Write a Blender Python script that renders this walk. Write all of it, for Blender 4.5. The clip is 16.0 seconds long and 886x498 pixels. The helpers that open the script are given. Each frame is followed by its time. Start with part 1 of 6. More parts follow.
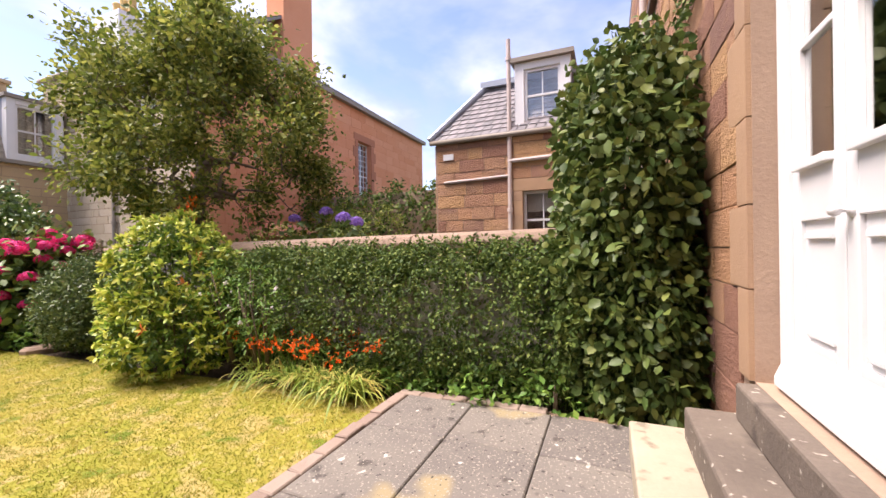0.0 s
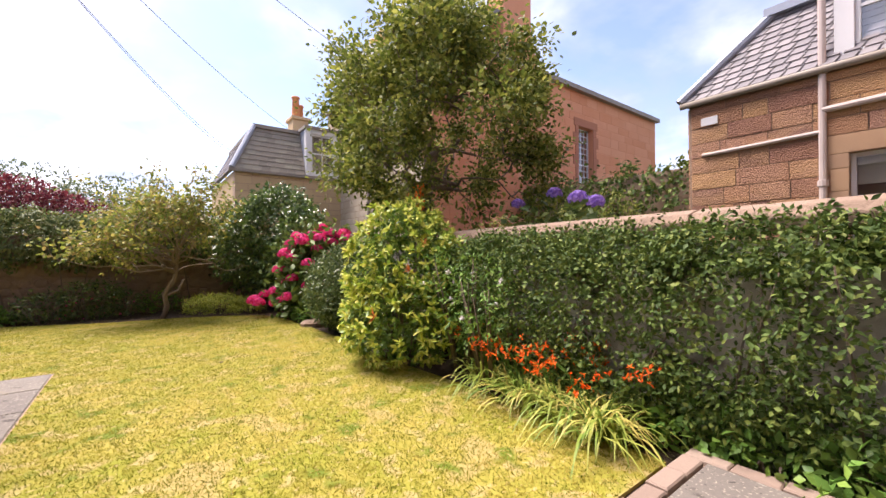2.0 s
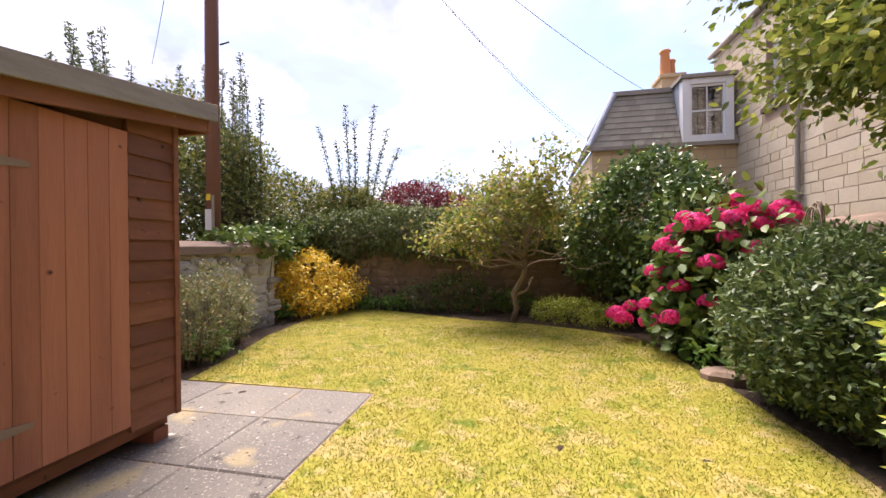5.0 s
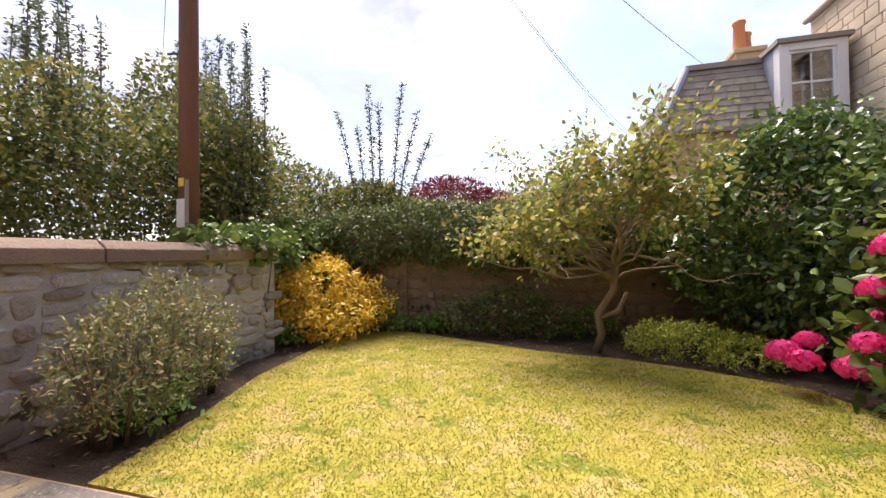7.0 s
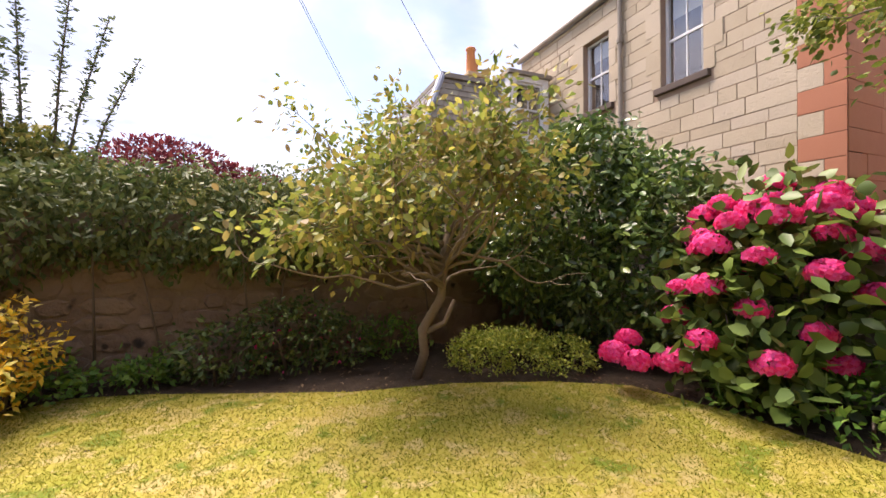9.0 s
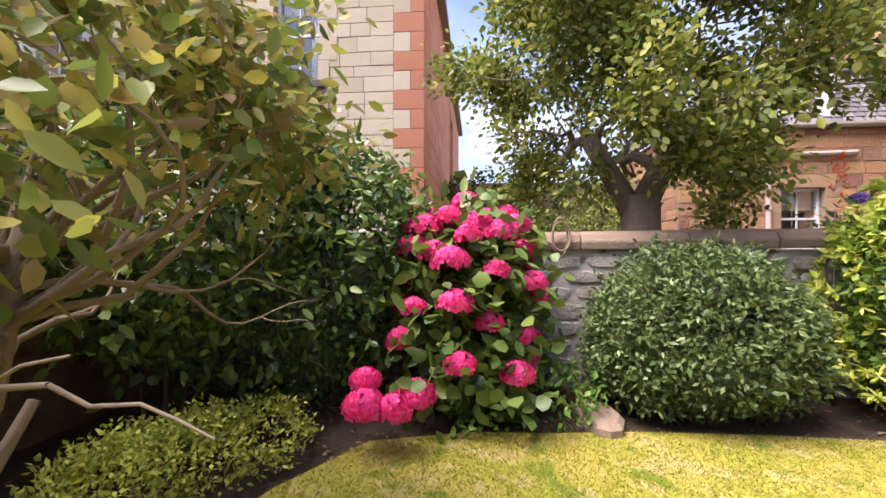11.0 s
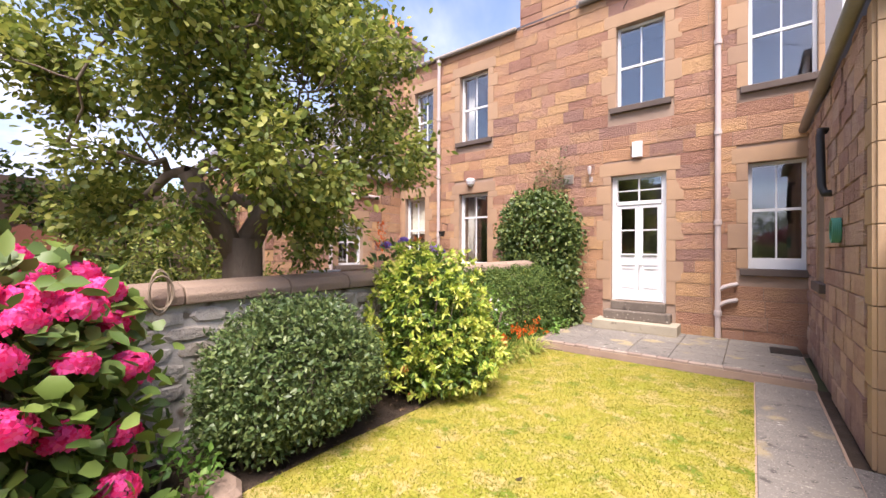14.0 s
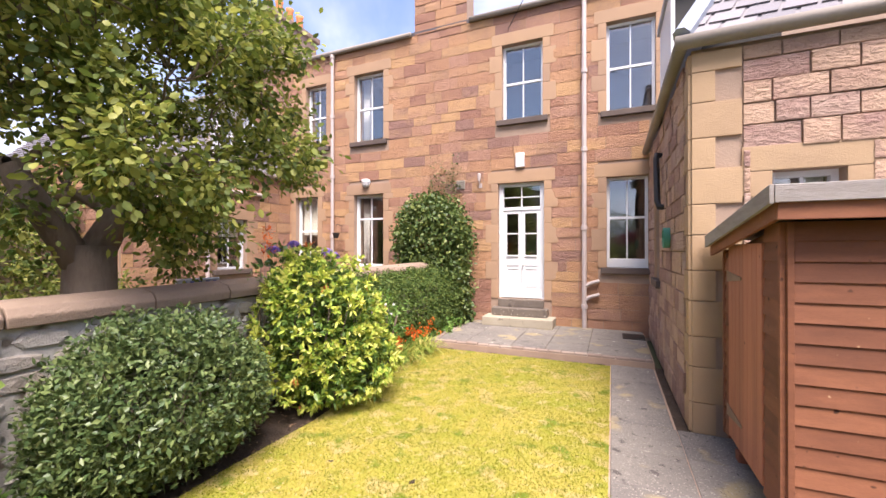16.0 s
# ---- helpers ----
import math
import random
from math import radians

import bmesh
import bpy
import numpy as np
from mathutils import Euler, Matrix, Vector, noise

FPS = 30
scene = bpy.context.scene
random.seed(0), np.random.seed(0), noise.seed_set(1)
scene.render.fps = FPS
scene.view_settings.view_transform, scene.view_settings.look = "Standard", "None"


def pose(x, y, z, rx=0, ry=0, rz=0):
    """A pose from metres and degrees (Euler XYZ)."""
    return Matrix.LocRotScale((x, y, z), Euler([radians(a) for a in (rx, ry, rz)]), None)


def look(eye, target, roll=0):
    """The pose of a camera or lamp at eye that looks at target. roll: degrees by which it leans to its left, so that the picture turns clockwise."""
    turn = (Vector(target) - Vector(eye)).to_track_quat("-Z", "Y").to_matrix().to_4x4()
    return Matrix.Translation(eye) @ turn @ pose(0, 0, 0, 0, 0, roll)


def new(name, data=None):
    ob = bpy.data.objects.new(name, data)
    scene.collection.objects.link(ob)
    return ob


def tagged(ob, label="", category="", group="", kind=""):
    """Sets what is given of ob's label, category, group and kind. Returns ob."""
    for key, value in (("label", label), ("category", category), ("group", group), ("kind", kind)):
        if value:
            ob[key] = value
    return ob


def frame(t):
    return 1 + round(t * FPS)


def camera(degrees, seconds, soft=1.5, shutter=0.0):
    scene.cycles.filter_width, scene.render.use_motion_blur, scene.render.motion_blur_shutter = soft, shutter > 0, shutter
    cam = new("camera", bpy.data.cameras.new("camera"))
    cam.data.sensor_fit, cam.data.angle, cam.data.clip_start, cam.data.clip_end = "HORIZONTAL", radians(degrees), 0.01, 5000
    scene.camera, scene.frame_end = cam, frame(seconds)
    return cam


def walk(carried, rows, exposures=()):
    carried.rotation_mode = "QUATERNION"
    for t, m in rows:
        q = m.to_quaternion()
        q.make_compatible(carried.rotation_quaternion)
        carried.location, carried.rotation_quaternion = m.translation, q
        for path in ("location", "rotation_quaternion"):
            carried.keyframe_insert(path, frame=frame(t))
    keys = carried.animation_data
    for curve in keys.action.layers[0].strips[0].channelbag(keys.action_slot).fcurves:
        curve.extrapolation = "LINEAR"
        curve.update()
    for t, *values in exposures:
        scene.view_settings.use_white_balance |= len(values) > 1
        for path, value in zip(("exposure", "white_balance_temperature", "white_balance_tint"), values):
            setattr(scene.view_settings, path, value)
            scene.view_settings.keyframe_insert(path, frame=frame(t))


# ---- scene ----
cam = camera(96.8, 16.0)
PATH = [
    (0, (1.875, -0.675, 1.383), (0.031, -1.448, 1.38), -0.8),
    (0.5, (1.819, -0.716, 1.36), (0.07, -1.686, 1.358), -0.9),
    (1, (1.677, -0.86, 1.301), (0.062, -2.04, 1.303), -0.8),
    (1.5, (1.466, -1.118, 1.27), (0.029, -2.51, 1.274), -0.6),
    (2, (1.224, -1.46, 1.26), (0.016, -3.053, 1.265), -0.4),
    (2.5, (1.007, -1.813, 1.285), (0.068, -3.579, 1.289), -0.4),
    (3, (0.835, -2.16, 1.335), (0.191, -4.054, 1.331), -0.3),
    (3.5, (0.697, -2.594, 1.321), (0.393, -4.571, 1.315), -0.6),
    (4, (0.643, -3.066, 1.272), (0.626, -5.066, 1.266), -0.6),
    (4.5, (0.633, -3.559, 1.224), (0.858, -5.546, 1.217), -0.6),
    (5, (0.734, -4.091, 1.223), (1.143, -6.048, 1.214), -0.5),
    (7.5, (1.719, -6.056, 1.182), (2.239, -7.987, 1.22), -0.6),
    (8, (1.958, -6.448, 1.19), (2.18, -8.435, 1.218), -0.6),
    (8.5, (2.127, -6.844, 1.212), (1.902, -8.831, 1.22), -0.6),
    (9, (2.2, -7.224, 1.235), (1.415, -9.063, 1.223), -0.6),
    (11.5, (1.89, -9.273, 1.306), (-0.09, -8.988, 1.315), 0.2),
    (12, (1.88, -9.346, 1.465), (0.002, -8.66, 1.462), 0.3),
    (12.5, (1.9, -9.365, 1.575), (0.164, -8.37, 1.581), 0.3),
    (13, (1.945, -9.345, 1.674), (0.353, -8.135, 1.674), 0.3),
    (13.5, (1.95, -9.345, 1.72), (0.538, -7.929, 1.73), 0.3),
    (14, (1.96, -9.35, 1.77), (0.724, -7.777, 1.781), 0.3),
    (14.5, (2.02, -9.357, 1.817), (0.919, -7.688, 1.821), 0.1),
    (15, (2.019, -9.36, 1.826), (1.045, -7.613, 1.832), 0.1),
    (15.5, (2.014, -9.367, 1.844), (1.145, -7.566, 1.851), 0.0),
    (16, (2.01, -9.367, 1.855), (1.22, -7.53, 1.861), -0.0),
]
walk(cam, [(t, look(eye, target, roll)) for t, eye, target, roll in PATH], [(0, 1.62, 6850, 23), (5, 1.62, 6750, 23), (9, 1.66, 7150, 23), (11.5, 1.85, 6500, 22), (13, 1.74, 6550, 22), (16, 1.76, 6550, 22)])

# ---- world and light ----
SUN_DIR = Vector((0.24, -0.40, 0.88)).normalized()
world = bpy.data.worlds.new("sky")
scene.world = world
world.use_nodes = True
wn = world.node_tree
wn.nodes.clear()


def wnode(kind, **kw):
    n = wn.nodes.new(kind)
    for k, v in kw.items():
        n.inputs[k].default_value = v
    return n


sky = wn.nodes.new("ShaderNodeTexSky")
sky.sky_type, sky.sun_disc = "NISHITA", False
sky.sun_elevation, sky.sun_rotation = math.asin(SUN_DIR.z), math.atan2(SUN_DIR.x, SUN_DIR.y)
tc = wn.nodes.new("ShaderNodeTexCoord")
sep = wn.nodes.new("ShaderNodeSeparateXYZ")
wn.links.new(tc.outputs["Generated"], sep.inputs[0])
lift = wn.nodes.new("ShaderNodeMath")
lift.operation = "ADD"
lift.inputs[1].default_value = 0.28
wn.links.new(sep.outputs["Z"], lift.inputs[0])
flat = wn.nodes.new("ShaderNodeVectorMath")
flat.operation = "DIVIDE"
wn.links.new(tc.outputs["Generated"], flat.inputs[0])
wn.links.new(lift.outputs[0], flat.inputs[1])
cloud = wnode("ShaderNodeTexNoise", Scale=1.15, Detail=6.0, Roughness=0.55, Distortion=0.4)
wn.links.new(flat.outputs[0], cloud.inputs["Vector"])
shade = wnode("ShaderNodeTexNoise", Scale=2.3, Detail=5.0, Roughness=0.5)
wn.links.new(flat.outputs[0], shade.inputs["Vector"])
cover = wn.nodes.new("ShaderNodeValToRGB")
cover.color_ramp.elements[0].position, cover.color_ramp.elements[1].position = 0.40, 0.66
wn.links.new(cloud.outputs["Fac"], cover.inputs[0])
tint = wn.nodes.new("ShaderNodeValToRGB")
tint.color_ramp.elements[0].position, tint.color_ramp.elements[1].position = 0.42, 0.78
tint.color_ramp.elements[0].color = (0.25, 0.29, 0.41, 1)
tint.color_ramp.elements[1].color = (0.76, 0.765, 0.82, 1)
wn.links.new(shade.outputs["Fac"], tint.inputs[0])
blue = wn.nodes.new("ShaderNodeVectorMath")
blue.operation = "SCALE"
blue.inputs["Scale"].default_value = 0.105
wn.links.new(sky.outputs[0], blue.inputs[0])
mix = wn.nodes.new("ShaderNodeMix")
mix.data_type = "RGBA"
wn.links.new(cover.outputs[0], mix.inputs["Factor"])
wn.links.new(blue.outputs[0], mix.inputs[6])
wn.links.new(tint.outputs[0], mix.inputs[7])
bg = wnode("ShaderNodeBackground", Strength=0.95)
wn.links.new(mix.outputs[2], bg.inputs[0])
wout = wn.nodes.new("ShaderNodeOutputWorld")
wn.links.new(bg.outputs[0], wout.inputs[0])

sun_data = bpy.data.lights.new("sun", "SUN")
sun_data.energy, sun_data.angle, sun_data.color = 3.3, radians(36), (1.0, 0.95, 0.86)
sun = new("sun", sun_data)
sun.matrix_world = look(SUN_DIR * 40, (0, 0, 0))

# ---- materials ----


def link(nt, a, b):
    nt.links.new(a, b)


def base(name, rough=0.7, metal=0.0, spec=0.4):
    m = bpy.data.materials.new(name)
    m.use_nodes = True
    b = m.node_tree.nodes["Principled BSDF"]
    b.inputs["Roughness"].default_value = rough
    b.inputs["Metallic"].default_value = metal
    b.inputs["Specular IOR Level"].default_value = spec
    return m, m.node_tree, b


def math_node(nt, op, a, b):
    n = nt.nodes.new("ShaderNodeMath")
    n.operation = op
    for i, v in enumerate((a, b)):
        if isinstance(v, (int, float)):
            n.inputs[i].default_value = v
        else:
            link(nt, v, n.inputs[i])
    return n.outputs[0]


def noise_fac(nt, scale, detail=4.0, rough=0.6, stretch=(1, 1, 1)):
    g = nt.nodes.new("ShaderNodeNewGeometry")
    mp = nt.nodes.new("ShaderNodeMapping")
    mp.inputs["Scale"].default_value = stretch
    link(nt, g.outputs["Position"], mp.inputs[0])
    n = nt.nodes.new("ShaderNodeTexNoise")
    n.inputs["Scale"].default_value, n.inputs["Detail"].default_value, n.inputs["Roughness"].default_value = scale, detail, rough
    link(nt, mp.outputs[0], n.inputs["Vector"])
    return n.outputs["Fac"]


def tone_fac(nt):
    at = nt.nodes.new("ShaderNodeAttribute")
    at.attribute_name = "tone"
    oi = nt.nodes.new("ShaderNodeObjectInfo")
    return math_node(nt, "FRACT", math_node(nt, "ADD", at.outputs["Fac"], oi.outputs["Random"]), 0)


def ramp(nt, fac, cols):
    r = nt.nodes.new("ShaderNodeValToRGB")
    e = r.color_ramp.elements
    while len(e) < len(cols):
        e.new(0.5)
    for i, c in enumerate(cols):
        e[i].position = i / (len(cols) - 1)
        e[i].color = (*c, 1)
    link(nt, fac, r.inputs[0])
    return r.outputs[0]


def surf(name, cols, fine=30, coarse=2.0, rough=0.8, bump=0.3, tone=0.0, stretch=(1, 1, 1), metal=0.0, spec=0.3, dist=0.01, specks=None):
    """A worn surface: colour by noise at two scales and, with tone, by the piece."""
    m, nt, b = base(name, rough, metal, spec)
    f = noise_fac(nt, fine, 5, 0.65, stretch)
    c = noise_fac(nt, coarse, 3, 0.6, stretch)
    fac = math_node(nt, "ADD", math_node(nt, "MULTIPLY", f, 0.5), math_node(nt, "MULTIPLY", c, 0.9))
    fac = math_node(nt, "SUBTRACT", fac, 0.2)
    if tone:
        fac = math_node(nt, "ADD", math_node(nt, "MULTIPLY", tone_fac(nt), tone), math_node(nt, "MULTIPLY", fac, 1 - tone))
    col = ramp(nt, fac, cols)
    for sc, lo, tint_col in specks or ():
        sp = noise_fac(nt, sc, 2.0, 0.45)
        k = math_node(nt, "MULTIPLY", math_node(nt, "SUBTRACT", sp, lo), 14.0)
        mx = nt.nodes.new("ShaderNodeMix")
        mx.data_type = "RGBA"
        mx.clamp_factor = True
        link(nt, k, mx.inputs["Factor"])
        link(nt, col, mx.inputs[6])
        mx.inputs[7].default_value = (*tint_col, 1)
        col = mx.outputs[2]
    link(nt, col, b.inputs["Base Color"])
    if bump:
        bp = nt.nodes.new("ShaderNodeBump")
        bp.inputs["Strength"].default_value, bp.inputs["Distance"].default_value = bump, dist
        link(nt, f, bp.inputs["Height"])
        link(nt, bp.outputs[0], b.inputs["Normal"])
    return m


def leaf(name, cols, rough=0.45, through_light=0.3, spec=0.4):
    m, nt, b = base(name, rough, 0, spec)
    col = ramp(nt, tone_fac(nt), cols)
    link(nt, col, b.inputs["Base Color"])
    tr = nt.nodes.new("ShaderNodeBsdfTranslucent")
    link(nt, col, tr.inputs["Color"])
    mx = nt.nodes.new("ShaderNodeMixShader")
    mx.inputs[0].default_value = through_light
    link(nt, b.outputs[0], mx.inputs[1])
    link(nt, tr.outputs[0], mx.inputs[2])
    link(nt, mx.outputs[0], nt.nodes["Material Output"].inputs[0])
    return m


STONE = surf("warm_sandstone", [(0.17, 0.085, 0.07), (0.32, 0.165, 0.115), (0.46, 0.255, 0.14), (0.38, 0.21, 0.15), (0.52, 0.31, 0.155), (0.27, 0.15, 0.12), (0.43, 0.26, 0.18)], 24, 1.4, 0.92, 1.0, 0.72, (1, 1, 2.2), dist=0.045)
STONE_EXT = surf("rock_faced_sandstone", [(0.240, 0.144, 0.114), (0.456, 0.294, 0.216), (0.600, 0.408, 0.288), (0.360, 0.216, 0.180), (0.540, 0.384, 0.300), (0.420, 0.252, 0.180)], 14, 1.8, 0.92, 1.0, 0.55, (1, 1, 2), dist=0.07)
DRESSED = surf("dressed_sandstone", [(0.27, 0.17, 0.12), (0.35, 0.225, 0.145), (0.40, 0.255, 0.155), (0.31, 0.195, 0.13)], 60, 2.0, 0.88, 0.45, 0.5)
GOLDEN = surf("golden_quoin_sandstone", [(0.32, 0.215, 0.14), (0.41, 0.28, 0.165), (0.36, 0.24, 0.15)], 60, 2.5, 0.88, 0.5, 0.4)
MORTAR = surf("mortar", [(0.276, 0.190, 0.144), (0.414, 0.299, 0.218)], 40, 3, 0.95, 0.5)
PALE_STONE = surf("pale_ashlar", [(0.36, 0.29, 0.21), (0.45, 0.37, 0.27), (0.5, 0.42, 0.32), (0.4, 0.33, 0.27)], 25, 1.2, 0.9, 0.6, 0.55, dist=0.02)
TAN_STONE = surf("tan_ashlar", [(0.40, 0.29, 0.17), (0.5, 0.37, 0.22), (0.46, 0.33, 0.21)], 25, 1.2, 0.9, 0.5, 0.5)
RED_STONE = surf("red_sandstone", [(0.50, 0.19, 0.10), (0.60, 0.25, 0.13), (0.66, 0.31, 0.18), (0.56, 0.22, 0.12)], 20, 0.9, 0.9, 0.4, 0.45)
RED_QUOIN = surf("red_quoin_stone", [(0.36, 0.15, 0.09), (0.43, 0.18, 0.11)], 30, 2, 0.9, 0.3, 0.3)
SILL = surf("dark_sill_stone", [(0.07, 0.055, 0.05), (0.15, 0.11, 0.09)], 40, 3, 0.85, 0.4)
RUBBLE = surf("rubble_stone", [(0.15, 0.12, 0.095), (0.3, 0.27, 0.23), (0.52, 0.49, 0.45), (0.36, 0.31, 0.26), (0.23, 0.17, 0.13)], 18, 2.2, 0.95, 1.0, 0.6, dist=0.03)
LIME = surf("flaking_lime_render", [(0.3, 0.26, 0.22), (0.46, 0.43, 0.39), (0.55, 0.52, 0.49)], 14, 2.0, 0.95, 0.8, dist=0.02, specks=((4, 0.58, (0.16, 0.13, 0.1)),))
EARTHWALL = surf("brown_weathered_wall", [(0.120, 0.083, 0.057), (0.225, 0.158, 0.105), (0.345, 0.255, 0.173)], 9, 1.3, 0.95, 0.9, 0.25, dist=0.04, specks=((3.2, 0.56, (0.27, 0.2, 0.14)), (5, 0.64, (0.05, 0.04, 0.03))))
COPE = surf("coping_stone", [(0.17, 0.12, 0.095), (0.28, 0.2, 0.15), (0.36, 0.27, 0.2)], 35, 1.8, 0.92, 0.7, 0.3, dist=0.02)
SLAB = surf("concrete_flagstone", [(0.075, 0.066, 0.062), (0.136, 0.121, 0.110), (0.194, 0.174, 0.150), (0.264, 0.238, 0.185)], 70, 1.6, 0.85, 0.5, 0.25, dist=0.005, specks=((2.2, 0.6, (0.27, 0.22, 0.13)), (7, 0.64, (0.08, 0.07, 0.062)), (60, 0.6, (0.3, 0.27, 0.22)), (38, 0.66, (0.05, 0.045, 0.04)), (13, 0.7, (0.5, 0.48, 0.42))))
PAVER = surf("brick_paver", [(0.19, 0.135, 0.11), (0.28, 0.21, 0.17), (0.34, 0.28, 0.23)], 50, 3, 0.9, 0.4, 0.5)
STEP = surf("worn_stone_step", [(0.08, 0.065, 0.055), (0.15, 0.122, 0.1), (0.22, 0.185, 0.15)], 45, 2.5, 0.85, 0.6, specks=((22, 0.66, (0.42, 0.38, 0.32)), (3, 0.6, (0.08, 0.065, 0.055))))
PALE_STEP = surf("pale_cream_step", [(0.28, 0.24, 0.18), (0.42, 0.37, 0.28)], 45, 3, 0.85, 0.3, specks=((9, 0.62, (0.22, 0.19, 0.14)),))
SOIL = surf("garden_soil", [(0.03, 0.02, 0.014), (0.075, 0.052, 0.036), (0.13, 0.095, 0.068)], 40, 4, 0.97, 1.0, dist=0.04)
FARLAND = surf("far_ground", [(0.05, 0.06, 0.03), (0.1, 0.1, 0.05)], 3, 0.2, 0.95, 0.3)
TURF = surf("lawn_turf", [(0.129, 0.174, 0.013), (0.224, 0.230, 0.022), (0.336, 0.274, 0.056), (0.190, 0.213, 0.020)], 70, 1.7, 0.9, 0.15, dist=0.01, specks=((2.6, 0.56, (0.34, 0.27, 0.09)), (5.5, 0.58, (0.36, 0.29, 0.11)), (3.3, 0.6, (0.13, 0.17, 0.016)), (26, 0.6, (0.36, 0.29, 0.11))))
SLATE = surf("slate", [(0.13, 0.125, 0.14), (0.2, 0.185, 0.2), (0.27, 0.25, 0.26)], 30, 2, 0.6, 0.3, 0.6)
BROWN_SLATE = surf("weathered_slate", [(0.19, 0.165, 0.13), (0.27, 0.235, 0.185), (0.32, 0.3, 0.22)], 30, 2, 0.75, 0.3, 0.6)
LEAD = surf("lead_flashing", [(0.27, 0.3, 0.36), (0.38, 0.42, 0.5)], 20, 2, 0.5, 0.1, metal=0.2)
WHITE = surf("white_gloss_paint", [(0.66, 0.66, 0.67), (0.73, 0.73, 0.74)], 30, 2, 0.35, 0.03, spec=0.5)
PIPE = surf("pale_painted_pipe", [(0.42, 0.35, 0.33), (0.55, 0.47, 0.44)], 30, 3, 0.5, 0.1)
BLACKIRON = surf("black_cast_iron", [(0.015, 0.014, 0.014), (0.04, 0.035, 0.03)], 30, 3, 0.5, 0.2)
GUTTER = surf("grey_brown_gutter", [(0.2, 0.17, 0.14), (0.32, 0.28, 0.24)], 30, 3, 0.6, 0.2)
SHEDWOOD = surf("brown_stained_boards", [(0.090, 0.036, 0.023), (0.203, 0.079, 0.043), (0.347, 0.143, 0.074)], 16, 1.2, 0.65, 0.35, 0.35, (3, 3, 14), dist=0.006, specks=((14, 0.7, (0.04, 0.016, 0.01)), (23, 0.74, (0.42, 0.26, 0.15))))
SHEDDOOR = surf("brown_stained_door", [(0.187, 0.072, 0.047), (0.406, 0.160, 0.094), (0.577, 0.242, 0.140)], 9, 1.2, 0.6, 0.35, 0.3, (9, 9, 0.7), dist=0.006, specks=((12, 0.71, (0.035, 0.014, 0.01)),))
GREYWOOD = surf("grey_weathered_board", [(0.16, 0.13, 0.115), (0.3, 0.27, 0.25), (0.4, 0.37, 0.35)], 14, 1.5, 0.85, 0.5, 0, (2, 2, 14))
FELT = surf("roofing_felt", [(0.13, 0.13, 0.125), (0.24, 0.24, 0.235)], 90, 3, 0.95, 0.6)
BRICKRED = surf("red_brick", [(0.22, 0.08, 0.05), (0.33, 0.13, 0.08)], 40, 3, 0.9, 0.4)
STEELHINGE = surf("rusty_hinge", [(0.2, 0.13, 0.09), (0.38, 0.3, 0.24)], 40, 4, 0.7, 0.3, metal=0.4)
POLEWOOD = surf("creosoted_pole", [(0.13, 0.06, 0.038), (0.22, 0.11, 0.075)], 10, 1, 0.8, 0.4, 0, (6, 6, 0.6))
BARK = surf("grey_brown_bark", [(0.081, 0.061, 0.047), (0.176, 0.135, 0.101), (0.270, 0.216, 0.162)], 22, 2, 0.9, 0.9, 0, (1, 1, 0.4), dist=0.02)
PALEBARK = surf("pale_bark", [(0.16, 0.12, 0.085), (0.32, 0.25, 0.18)], 30, 4, 0.85, 0.5)
TERRA = surf("terracotta_pot", [(0.5, 0.18, 0.07), (0.62, 0.26, 0.1)], 20, 2, 0.8, 0.2)
BUFFPOT = surf("buff_chimney_pot", [(0.5, 0.34, 0.12), (0.6, 0.43, 0.2)], 20, 2, 0.8, 0.2)
# dark even colour that stands in for the dimness of unlit rooms
ROOMSHADE = surf("painted_room_shade", [(0.10, 0.09, 0.08), (0.14, 0.125, 0.11)], 5, 1, 0.9, 0)
CURTAIN = surf("pale_curtain", [(0.5, 0.47, 0.42), (0.62, 0.6, 0.55)], 8, 3, 0.9, 0.3, 0, (30, 30, 1), dist=0.02)
BLIND = surf("cream_blind", [(0.55, 0.53, 0.45), (0.62, 0.6, 0.52)], 8, 3, 0.9, 0.1)
CABLE = surf("black_cable", [(0.03, 0.03, 0.035), (0.05, 0.05, 0.055)], 8, 3, 0.6, 0)
GREENHOSE = surf("green_hose", [(0.05, 0.22, 0.14), (0.1, 0.32, 0.22)], 8, 3, 0.5, 0.1)
STRIPE = surf("blue_canvas", [(0.12, 0.15, 0.4), (0.18, 0.22, 0.5)], 30, 3, 0.9, 0.1)
SIGNYELLOW = surf("yellow_sign", [(0.7, 0.5, 0.03), (0.75, 0.55, 0.05)], 8, 3, 0.5, 0)
SHEDRED = surf("red_brown_far_shed", [(0.2, 0.07, 0.05), (0.3, 0.11, 0.08)], 10, 2, 0.8, 0.2)

glass_m, gnt, gb = base("window_glass", 0.02, 0, 0.5)
gb.inputs["Transmission Weight"].default_value, gb.inputs["IOR"].default_value = 1.0, 2.0
gb.inputs["Base Color"].default_value = (0.92, 0.95, 0.96, 1)
GLASS = glass_m

